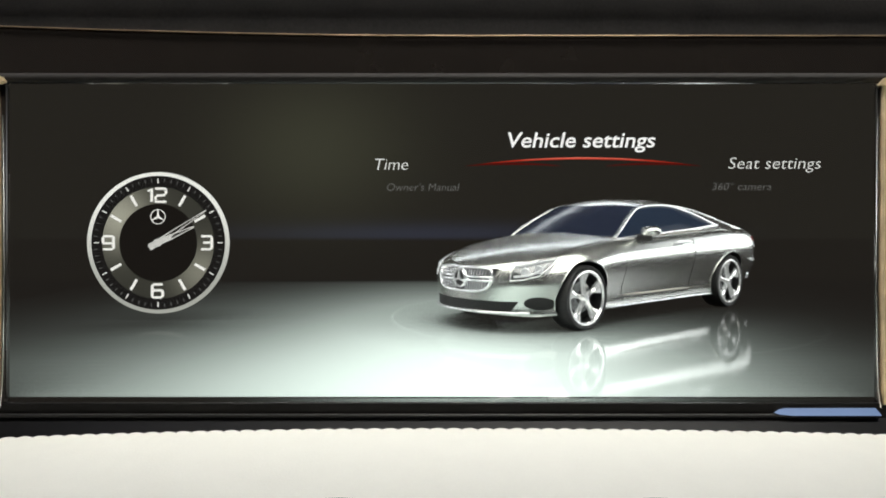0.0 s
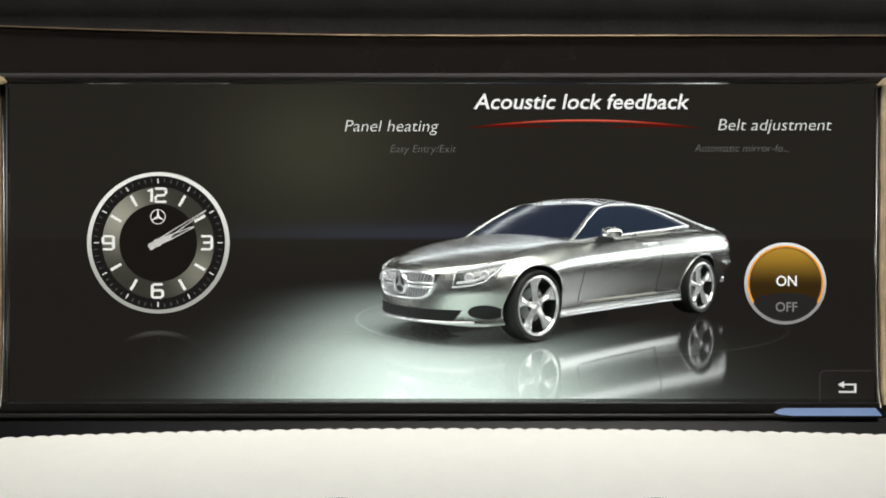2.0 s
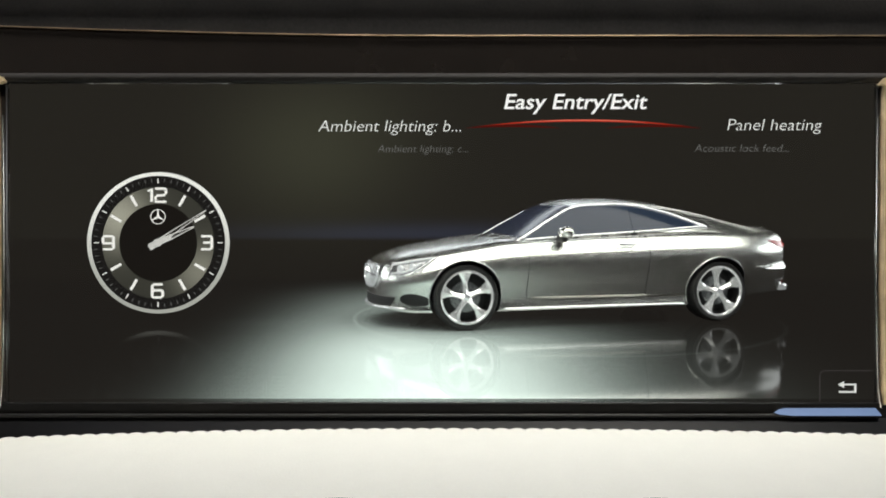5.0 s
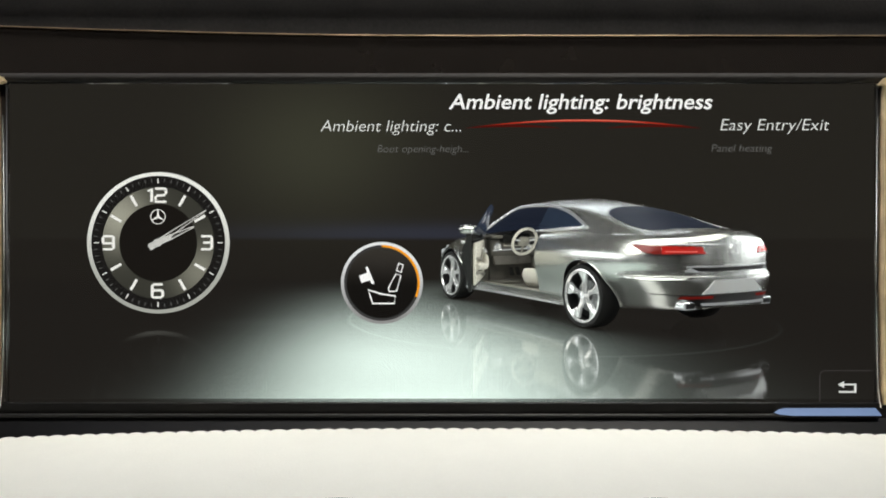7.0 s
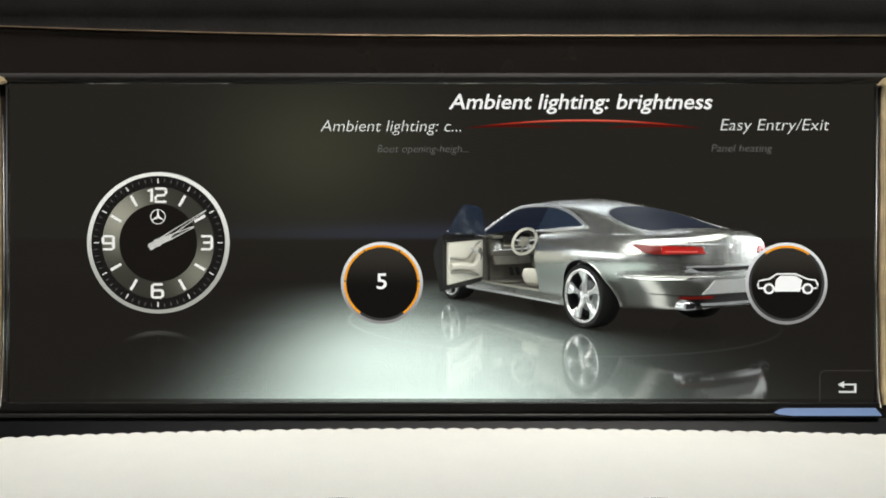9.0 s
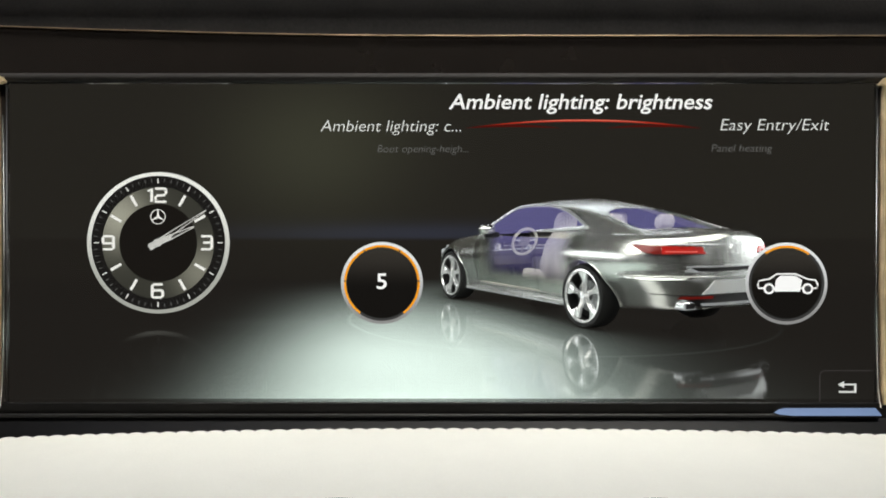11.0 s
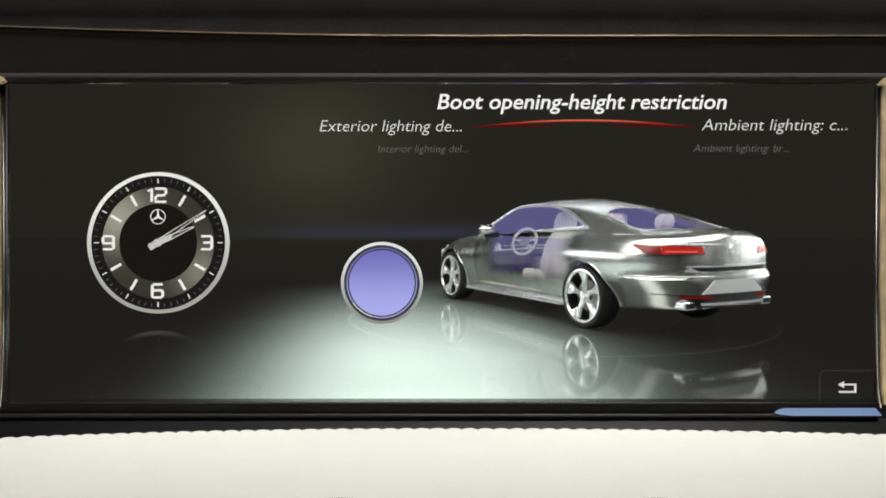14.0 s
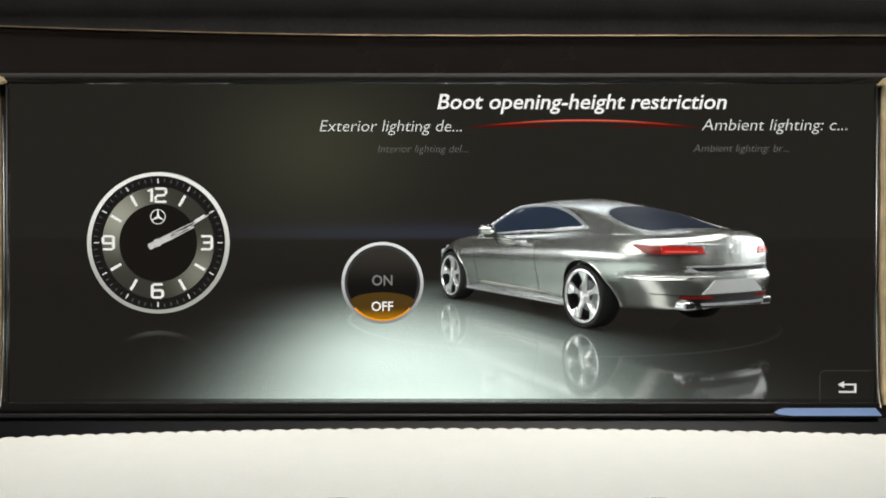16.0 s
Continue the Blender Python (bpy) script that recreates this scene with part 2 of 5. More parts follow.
def mesh_of(name, verts, faces, mat, smooth=False):
    me = bpy.data.meshes.new(name)
    me.from_pydata([tuple(v) for v in verts], [], faces)
    me.materials.append(mat)
    me.update()
    return autosmooth(me, 55) if smooth else me


def put(name, me, parent=None, label="", m=None):
    ob = new(name, me)
    if parent:
        ob.parent = parent
    if m:
        ob.matrix_basis = m
    if label:
        ob["label"] = label
    return ob


def thing(name, label, category, m=None, group="", kind=""):
    ob = new(name)
    ob.empty_display_size = 0.01
    if m:
        ob.matrix_world = m
    return tagged(ob, label, category, group, kind)


def box(x0, x1, y0, y1, z0, z1, bevel=0.0, seg=2):
    """Verts and faces of a box with rounded edges."""
    bm = bmesh.new()
    bmesh.ops.create_cube(bm, size=1.0)
    for v in bm.verts:
        v.co = Vector(((x0 + x1) / 2 + v.co.x * (x1 - x0), (y0 + y1) / 2 + v.co.y * (y1 - y0), (z0 + z1) / 2 + v.co.z * (z1 - z0)))
    if bevel:
        bmesh.ops.bevel(bm, geom=bm.edges[:], offset=bevel, segments=seg, profile=0.5, affect="EDGES")
    bm.verts.index_update()
    out = [v.co.copy() for v in bm.verts], [[v.index for v in f.verts] for f in bm.faces]
    bm.free()
    return out


def joined(*shapes):
    verts, faces = [], []
    for v, f in shapes:
        k = len(verts)
        verts += list(v)
        faces += [[i + k for i in q] for q in f]
    return verts, faces


def flat(points, y=0.0, depth=0.0003):
    """A thin plate in the x-z plane with this outline."""
    n = len(points)
    v = [Vector((x, y, z)) for x, z in points] + [Vector((x, y + depth, z)) for x, z in points]
    f = [list(range(n)), list(range(2 * n - 1, n - 1, -1))] + [[i, i + n, (i + 1) % n + n, (i + 1) % n] for i in range(n)]
    return v, f


def ring(r0, r1, a0=0.0, a1=360.0, y=0.0, depth=0.0003, n=72, cx=0.0, cz=0.0, taper=False):
    """A flat ring or arc in the x-z plane; degrees clockwise from the top."""
    v, f = [], []
    n = max(6, int(n * abs(a1 - a0) / 360))
    for i in range(n + 1):
        a = radians(a0 + (a1 - a0) * i / n)
        k = math.sin(math.pi * i / n) ** 0.7 if taper else 1.0
        mid, half = (r0 + r1) / 2, (r1 - r0) / 2 * max(k, 0.05)
        for r, yy in ((mid - half, y), (mid + half, y), (mid + half, y + depth), (mid - half, y + depth)):
            v.append(Vector((cx + r * math.sin(a), yy, cz + r * math.cos(a))))
    for i in range(n):
        for j in range(4):
            f.append([i * 4 + j, i * 4 + (j + 1) % 4, i * 4 + 4 + (j + 1) % 4, i * 4 + 4 + j])
    return v, f


def disc(r, y=0.0, depth=0.0003, n=64, cx=0.0, cz=0.0):
    return flat([(cx + r * math.sin(2 * math.pi * i / n), cz + r * math.cos(2 * math.pi * i / n)) for i in range(n)], y, depth)


def tube(points, r, n=8, closed=False):
    """A round bar along points."""
    v, f = [], []
    m = len(points)
    for i, p in enumerate(points):
        a, b = (points[i - 1], points[(i + 1) % m]) if closed else (points[max(i - 1, 0)], points[min(i + 1, m - 1)])
        t = (Vector(b) - Vector(a)).normalized()
        s = t.cross(Vector((0, 0, 1)) if abs(t.z) < 0.9 else Vector((1, 0, 0))).normalized()
        w = s.cross(t)
        for j in range(n):
            c = 2 * math.pi * j / n
            v.append(Vector(p) + r * (math.cos(c) * s + math.sin(c) * w))
    for i in range(m if closed else m - 1):
        for j in range(n):
            k = (i + 1) % m
            f.append([i * n + j, i * n + (j + 1) % n, k * n + (j + 1) % n, k * n + j])
    if not closed:
        f += [list(range(n))[::-1], [(m - 1) * n + j for j in range(n)]]
    return v, f


def spin(profile, n=40, axis="y"):
    """A turned shape: (radius, along) pairs round the y axis."""
    v, f = [], []
    m = len(profile)
    for i in range(n):
        a = 2 * math.pi * i / n
        for r, y in profile:
            v.append(Vector((r * math.sin(a), y, r * math.cos(a))))
    for i in range(n):
        for j in range(m - 1):
            k = (i + 1) % n
            f.append([i * m + j, k * m + j, k * m + j + 1, i * m + j + 1])
    return v, f


def moved(shape, m):
    return [m @ Vector(v) for v in shape[0]], shape[1]


def grid(fn, nu, nv):
    """Sheet fn(u, v), u and v from 0 to 1."""
    v = [Vector(fn(i / nu, j / nv)) for i in range(nu + 1) for j in range(nv + 1)]
    f = [[i * (nv + 1) + j, (i + 1) * (nv + 1) + j, (i + 1) * (nv + 1) + j + 1, i * (nv + 1) + j + 1] for i in range(nu) for j in range(nv)]
    return v, f


def three_bars(r, y, depth, tilt=0):
    """Three slim tapering bars from the middle of a ring."""
    return joined(*[moved(flat([(-0.17 * r, 0.10 * r), (-0.03 * r, r), (0.03 * r, r), (0.17 * r, 0.10 * r), (0.0, -0.05 * r)], y, depth), pose(0, 0, 0, 0, a + tilt, 0)) for a in (0, 120, 240)])


def spline(table, x):
    """Smooth monotone curve through (x, value) pairs in rising x."""
    if x <= table[0][0]:
        return table[0][1]
    for i in range(len(table) - 1):
        (x0, y0), (x1, y1) = table[i], table[i + 1]
        if x <= x1:
            d = (y1 - y0) / (x1 - x0)
            dl = (y0 - table[i - 1][1]) / (x0 - table[i - 1][0]) if i else d
            dr = (table[i + 2][1] - y1) / (table[i + 2][0] - x1) if i + 2 < len(table) else d
            m0 = 0 if dl * d <= 0 else 2 * dl * d / (dl + d)
            m1 = 0 if dr * d <= 0 else 2 * dr * d / (dr + d)
            h = x1 - x0
            t = (x - x0) / h
            return (2 * t**3 - 3 * t**2 + 1) * y0 + (t**3 - 2 * t**2 + t) * h * m0 + (3 * t**2 - 2 * t**3) * y1 + (t**3 - t**2) * h * m1
    return table[-1][1]


def lettering(text, x0, x1, base, cap, mat, parent, slant=0.19, bold=0.012, y=0.0, name="lettering", label=""):
    """Words from x0 to x1 on the view grid, on a base line, with that height of capitals."""
    cu = bpy.data.curves.new("words", "FONT")
    cu.body, cu.size, cu.shear, cu.offset, cu.extrude, cu.resolution_u = text, 1.0, slant, bold, 0.0, 3
    ob = new("words", cu)
    bpy.context.view_layer.update()
    me = bpy.data.meshes.new_from_object(ob.evaluated_get(bpy.context.evaluated_depsgraph_get()))
    bpy.data.objects.remove(ob)
    bpy.data.curves.remove(cu)
    xs = [v.co.x for v in me.vertices]
    a, b = min(xs), max(xs)
    k = (x1 - x0) * UNIT / (b - a)
    kz = cap * UNIT / 0.695
    me.transform(Matrix(((k, 0, 0, (ux(x0) - a * k)), (0, 0, 1, y), (0, kz, 0, uz(base)), (0, 0, 0, 1))))
    me.materials.clear()
    me.materials.append(mat)
    if parent:
        inv = parent.matrix_world.translation
        me.transform(Matrix.Translation(-Vector(inv)))
    return put(name, me, parent, label)


# ---- dashboard ----
def edge_curve(x):
    """Upper edge of the leather, on the view grid."""
    return 761 + (17.5 if x < 784 else 11.5) * ((x - 784) / 784) ** 2


def dashboard():
    # black plate with the display's opening, built as four butted bars
    plate = thing("display_bezel", "glossy black display surround with rounded inner edge", "bezel", kind="structure")
    L, R, T, B = ux(14), ux(1550), uz(148), uz(713)
    bars = (("top_bar", box(-0.60, 0.60, -0.001, 0.0012, T, uz(40), 0.0004), PIANO), ("bottom_bar", box(-0.60, 0.60, -0.001, 0.0012, uz(790), B, 0.0004), SATIN),
            ("side_bar", box(-0.60, L, -0.0008, 0.0012, B, T, 0.0004), PIANO), ("side_bar", box(R, 0.60, -0.0008, 0.0012, B, T, 0.0004), PIANO))
    for nm, s, mat in bars:
        put(nm, mesh_of(nm, *s, mat), plate)
    # raised lip under the display and over it
    lip = tagged(put("display_lip", mesh_of("lip", *tube([(ux(x), -0.0025, uz(733)) for x in (-40, 400, 784, 1200, 1549)], 0.0007, 10), LIP, True)), "glossy black rounded lip below the display", "trim", kind="structure")
    under = tagged(put("trim_under_display", mesh_of("under", *grid(lambda u, v: (ux(-400 + 2400 * u), -0.0016 - 0.006 * v, uz(738 + (edge_curve(-400 + 2400 * u) + 8 - 738) * v)), 40, 4), SATIN, True)), "dark satin strip between display and leather", "trim", kind="structure")
    over = tagged(put("display_brow", mesh_of("brow", *grid(lambda u, v: (ux(-60 + 1690 * u), -0.001 - 0.0012 * math.sin(math.pi * v), uz(131 + 17 * v)), 40, 6), BROW, True)), "glossy black moulding above the display", "trim", kind="structure")
    # mirror strip added and tilted to show the sky's reflection on the lip
    tip = [((1362 - 1461) * UNIT, -0.0002), ((1372 - 1461) * UNIT, 0.0009), ((1384 - 1461) * UNIT, 0.0014), ((1543 - 1461) * UNIT, 0.0015), ((1549 - 1461) * UNIT, -0.0014), ((1392 - 1461) * UNIT, -0.0014), ((1370 - 1461) * UNIT, -0.0009)]
    tagged(put("lip_reflection", mesh_of("lip_reflection", *moved(flat(tip, -0.0003, 0.0006), pose(ux(1461), -0.0026, uz(727), -41, 0, 0)), MIRROR)), "tilted mirror strip added as the sky's reflection on the lip", "trim", kind="structure")
    # dash top with its thin bright line
    def bow(x):
        return 68 - 17 * max(0.0, (784 - x) / 784) ** 1.7
    top = tagged(put("dash_top", mesh_of("dash_top", *grid(lambda u, v: (ux(-2200 + 6000 * u), -0.0016 - 0.014 * v ** 1.5, uz(bow(-2200 + 6000 * u if -2200 + 6000 * u > 0 else 0) - 2 - 420 * v)), 60, 12), DASH, True)), "matt black upper dashboard panel", "dashboard", kind="structure")
    line = tagged(put("trim_line", mesh_of("line", *tube([(ux(x), -0.0022, uz(bow(max(x, 0)) - 1)) for x in range(-200, 1800, 50)], 0.00024, 8), WARM_LINE, True)), "thin bright metal line along the dashboard", "trim", kind="structure")
    seam = tagged(put("trim_seam", mesh_of("seam", *grid(lambda u, v: (ux(-300 + 2200 * u), -0.0062 - 0.004 * v, uz(3.5 + 9.5 * (max(0.0, -300 + 2200 * u) / 1568) ** 2 - 60 * v)), 30, 6), SEAM, True)), "grey rounded edge of the upper dashboard", "trim", kind="structure")
    # pale gold side trims
    for side in (-1, 1):
        x = 1 if side < 0 else 1558
        tr = thing("side_trim", "pale gold polished trim strip beside the display", "trim", kind="structure")
        w = 9 if side < 0 else 10
        pts = []
        for k in range(25):
            f = k / 24
            bulge = math.sin(math.pi * min(1, f * 1.0)) ** 0.35
            pts.append((x + side * (6 - 6 * bulge), 152 + 562 * f))
        put("outer_strip", mesh_of("strip", *tube([(ux(px + side * 3), -0.0012, uz(py)) for px, py in pts], 0.0016, 10), BRASS, True), tr)
        put("inner_bead", mesh_of("bead", *tube([(ux(px - side * w * 0.95), -0.0012, uz(py + 6)) for px, py in pts[2:]], 0.0004, 8), CHROME, True), tr)
        cap = [(-8, 138), (14, 140), (18, 148), (8, 152), (-8, 147)] if side < 0 else [(1576, 138), (1556, 142), (1546, 153), (1556, 155), (1576, 151)]
        put("end_cap", mesh_of("cap", *flat([(ux(a), uz(b)) for a, b in cap], -0.0035, 0.002), BRASS), tr)

    # leather pad with its scalloped, stitched upper edge
    pad = thing("leather_pad", "cream leather dashboard pad with scalloped stitched edge", "dashboard", kind="structure")
    def surf(u, v):
        x = -1200 + 4000 * u
        e = edge_curve(min(max(x, -300), 1900))
        sc = 3.3 * abs(math.sin(math.pi * x / 27.2)) ** 0.6 if v < 0.05 else 0
        y = -0.0075 - 0.075 * v ** 0.9
        z = uz(e) + (sc * UNIT) * (1 - v / 0.05 if v < 0.05 else 0)
        k = (DIST + y) / DIST
        drop = 0.055 * v ** 1.25
        return (ux(x), y, z * k - drop * 0.55 - 0.0 * v)
    put("hide", mesh_of("hide", *grid(surf, 1480, 14), LEATHER, True), pad)
    for i in range(64):
        x = -80 + 27.2 * i + 9.5
        e = edge_curve(min(max(x, -300), 1900))
        k = (DIST - 0.0085) / DIST
        p = [(ux(x - 9 + 18 * t) * k, -0.0088 - 0.0006 * math.sin(math.pi * t), (uz(e + 7.5) - 0.0005 * t) * k) for t in (0, 0.25, 0.5, 0.75, 1)]
        put("stitch", mesh_of("stitch", *tube(p, 0.00030, 6), THREAD, True), pad)
    # round vents that rise into view from below
    for x in (598, 1166):
        v = thing("air_vent", "round dark air vent in the leather pad", "vent", pose(ux(x) * 0.723, -0.064, -0.0876), group="air vents")
        put("ring", mesh_of("vent_ring", *moved(spin([(0.022, 0.004), (0.0262, 0.003), (0.0272, 0.0), (0.0262, -0.004), (0.023, -0.005), (0.022, 0.0)], 64), Matrix.Identity(4)), CHROME, True), v, "dark chrome ring")
        put("face", mesh_of("vent_face", *disc(0.0222, -0.001, 0.006), VENT), v)

    # cover glass, and an unseen black box added to keep daylight off the stage
    gl = tagged(put("display_glass", mesh_of("glass", *box(L, R, -0.0014, -0.0008, B, T), GLASS)), "clear cover glass of the wide display", "display", kind="structure")
    gl.visible_shadow = False
    hs = thing("stage_light_shield", "unseen black box added behind the display to block daylight", "housing", kind="structure")
    for s in (box(-0.60, -0.594, 0.012, 0.62, -0.36, 0.36), box(0.594, 0.60, 0.012, 0.62, -0.36, 0.36), box(-0.594, 0.594, 0.012, 0.62, 0.354, 0.36),
              box(-0.594, 0.594, 0.012, 0.62, -0.36, -0.354), box(-0.6, 0.6, 0.62, 0.626, -0.36, 0.36), box(-0.6, 0.6, 0.002, 0.012, uz(66), 0.36), box(-0.6, 0.6, 0.002, 0.012, -0.36, uz(792))):
        put("wall", mesh_of("shield_wall", *s, BLACKOUT), hs)
    # plain unseen cabin added round the camera: roof, rear wall, floor and side walls that block daylight; light enters
    # above and in front
    put_wall = lambda nm, s: tagged(put(nm, mesh_of(nm, *s, WALL)), "unseen dark cabin lining added to block daylight", "wall", kind="structure")
    put_wall("ceiling", box(-0.8, 0.8, -1.9, -0.5, 0.62, 0.66))
    put_wall("wall_rear", box(-0.8, 0.8, -1.94, -1.9, -0.6, 0.66))
    put_wall("floor", box(-0.8, 0.8, -1.9, 0.6, -0.64, -0.6))
    put_wall("wall_left", box(-0.84, -0.8, -1.94, -0.06, -0.64, 0.66))
    put_wall("wall_right", box(0.8, 0.84, -1.94, -0.06, -0.64, 0.66))


dashboard()


# ---- what the display shows: menus ----
AWAY = 0.18   # metres that a display element slides up behind the dash when it is not shown


def menu(words, label):
    """One set of menu entries: chosen word, its two neighbours, the two farther ones."""
    m = thing("menu_text", label, "menu", group="menus on the display")
    (a, b, c, d, e), dy = words
    ents = {}
    for key, (t, x0, x1), base, cap, mat, bold in (("main", a, 193, 26.5, WHITE, 0.012), ("left", b, 233, 20.5, PALE, -0.010), ("right", c, 231, 20.5, PALE, -0.010), ("far_left", d, 270, 13.5, FAINT, -0.012), ("far_right", e, 269, 13.5, FAINT, -0.012)):
        ents[key] = lettering(t, x0, x1, base + dy, cap, mat, m, bold=bold, name={"main": "chosen_entry", "left": "side_entry", "right": "side_entry"}.get(key, "faint_entry"))
    return m, ents


MENUS = [menu(w, lb) for w, lb in (
    (((("Vehicle settings", 899, 1160), ("Time", 664, 722), ("Seat settings", 1289, 1453), ("Owner's Manual", 685, 813), ("360° camera", 1260, 1365)), 68), "white slanted menu words reading Vehicle settings"),
    (((("Acoustic lock feedback", 838, 1220), ("Panel heating", 610, 776), ("Belt adjustment", 1271, 1472), ("Easy Entry/Exit", 691, 807), ("Automatic mirror-fo...", 1229, 1397)), 0), "white slanted menu words reading Acoustic lock feedback"),
    (((("Panel heating", 917, 1140), ("Easy Entry/Exit", 598, 786), ("Acoustic lock feed...", 1245, 1496), ("Ambient lighting: br...", 666, 831), ("Belt adjustment", 1249, 1377)), 0), "white slanted menu words reading Panel heating"),
    (((("Easy Entry/Exit", 892, 1146), ("Ambient lighting: b...", 563, 816), ("Panel heating", 1287, 1455), ("Ambient lighting: c...", 668, 829), ("Acoustic lock feed...", 1229, 1397)), 0), "white slanted menu words reading Easy Entry/Exit"),
    (((("Ambient lighting: brightness", 794, 1261), ("Ambient lighting: c...", 567, 816), ("Easy Entry/Exit", 1275, 1468), ("Boot opening-heigh...", 668, 829), ("Panel heating", 1259, 1367)), 0), "white slanted menu words reading Ambient lighting brightness"),
    (((("Ambient lighting: colour", 831, 1227), ("Boot opening-heig...", 570, 811), ("Ambient lighting: b...", 1241, 1500), ("Exterior lighting del...", 668, 829), ("Easy Entry/Exit", 1254, 1373)), 0), "white slanted menu words reading Ambient lighting colour"),
    (((("Boot opening-height restriction", 774, 1286), ("Exterior lighting de...", 566, 817), ("Ambient lighting: c...", 1242, 1499), ("Interior lighting del...", 669, 828), ("Ambient lighting: br...", 1227, 1397)), 0), "white slanted menu words reading Boot opening-height restriction"),
)]


def red_arc():
    t = thing("red_underline", "glowing red curved line under the chosen word", "underline", pose(ux(1032), 0, uz(227)))
    def arc(x0, x1, lift, w):
        up, lo = [], []
        for i in range(49):
            f = i / 48
            x = (x0 + (x1 - x0) * f) * UNIT
            z = lift * UNIT * (1 - (2 * f - 1) ** 2) ** 1.0
            h = w * UNIT * (math.sin(math.pi * f) ** 0.8 * 0.9 + 0.1)
            up.append((x, z + h))
            lo.append((x, z - h))
        return flat(up + lo[::-1], 0.0, 0.0002)
    put("line", mesh_of("red_line", *arc(-208, 208, 13.5, 1.7), RED), t)
    put("glow", mesh_of("red_glow", *arc(-208, -40, 4, 2.0), RED_DARK), t)
    put("glow", mesh_of("red_glow", *arc(40, 208, 4, 2.0), RED_DARK), t)
    put("highlight", mesh_of("red_core", *moved(arc(-110, 110, 4, 0.9), pose(0, -0.0001, 10.2 * UNIT)), lit("red_core", (0.78, 0.17, 0.11))), t)
    return t


UNDERLINE = red_arc()


# ---- round buttons ----
R_BTN = 72.5 * UNIT


def round_button(name, label, x, y, face):
    b = thing(name, label, "button", pose(ux(x), -0.0003, uz(y)))
    put("rim", mesh_of("rim", *spin([(R_BTN * 0.925, -0.00005), (R_BTN * 0.95, -0.0003), (R_BTN * 0.985, -0.0003), (R_BTN, 0.0)], 72), RIM, True), b, "silver rim")
    put("inner_ring", mesh_of("inner_ring", *ring(R_BTN * 0.86, R_BTN * 0.925, y=-0.0001), RIM_DARK), b)
    put("face", mesh_of("face", *disc(R_BTN * 0.86, -0.00005), face), b)
    return b


def words_on(b, text, dx0, dx1, dy, cap, mat):
    p = b.matrix_world.translation
    cx, cy = p.x / UNIT + 784, 441 - p.z / UNIT
    lettering(text, cx + dx0, cx + dx1, cy + dy, cap, mat, b, slant=0.0, bold=0.010, y=-0.0011, name="lettering")


def lower_lobe():
    """Outline of the OFF field: lower part of the disc under a raised arc."""
    pts = []
    r = R_BTN * 0.90
    for i in range(25):
        a = radians(119 + (241 - 119) * i / 24)
        pts.append((r * math.sin(a), r * math.cos(a)))
    x1, z1 = pts[-1]
    for i in range(1, 16):
        f = i / 16
        pts.append((x1 + (-2 * x1) * f, z1 + 15 * UNIT * math.sin(math.pi * f) ** 0.5 + 0))
    return pts


def on_off(x, y, on, label):
    b = round_button("toggle_button", label, x, y, AMBER_FACE if on else DARK_FACE)
    put("off_field", mesh_of("off_field", *flat(lower_lobe(), -0.0003, 0.0002), GREY_FACE if on else AMBER_LOW), b)
    if on:
        put("glow_ring", mesh_of("glow_ring", *ring(R_BTN * 0.885, R_BTN * 0.925, -122, 122, -0.0002), ORANGE), b, "orange glowing edge")
    else:
        put("glow_ring", mesh_of("glow_ring", *ring(R_BTN * 0.885, R_BTN * 0.925, 132, 228, -0.0004), ORANGE), b, "orange glowing edge")
    words_on(b, "ON", -18, 18, 4, 18, WHITE if on else GREY)
    words_on(b, "OFF", -19, 19, 49, 16.5, GREY if on else WHITE)
    return b


BTN_ON_R = on_off(1389, 502, True, "round button with amber ON half lit")
BTN_ON_L = on_off(676, 501, True, "round button with amber ON half lit")
BTN_OFF = on_off(677, 501, False, "round dark button with amber OFF field lit")


def seat_button():
    b = round_button("seat_button", "round dark button with white seat outline", 676, 501, DARK_FACE)
    put("glow_ring", mesh_of("glow_ring", *ring(R_BTN * 0.872, R_BTN * 0.925, 0, 112, -0.0002), ORANGE), b, "orange arc")
    def loop(pts, nm):
        put(nm, mesh_of(nm, *tube([(x * UNIT, -0.0006, -z * UNIT) for x, z in pts], 0.00030, 6, True), WHITE), b)
    loop([(-24, 12), (-2, 19), (24, 23), (22, 36), (-16, 36), (-20, 24)], "cushion_outline")
    loop([(25, -16), (34, -13), (26, 14), (13, 15), (12, 8)], "backrest_outline")
    loop([(30, -35), (38, -32), (34, -19), (26, -22)], "headrest_outline")
    put("wheel_sign", mesh_of("wheel_sign", *joined(flat([(x * UNIT, -z * UNIT) for x, z in ((-29, -27), (-25, -29), (-13, 1), (-18, 2))], -0.0006), flat([(x * UNIT, -z * UNIT) for x, z in ((-40, -13), (-24, -19), (-20, -5), (-36, 0))], -0.0006)), WHITE), b)
    return b


BTN_SEAT = seat_button()


def level_button():
    b = round_button("level_button", "round dark button showing number 5 in amber ring", 676, 501, DARK_FACE)
    for a0, a1 in ((-28, 28), (30, 86), (88, 144), (-86, -30), (-144, -88)):
        put("glow_ring", mesh_of("glow_ring", *ring(R_BTN * 0.872, R_BTN * 0.925, a0, a1, -0.0002), ORANGE), b, "orange arc")
    words_on(b, "5", -9, 9, 10, 27, WHITE)
    return b


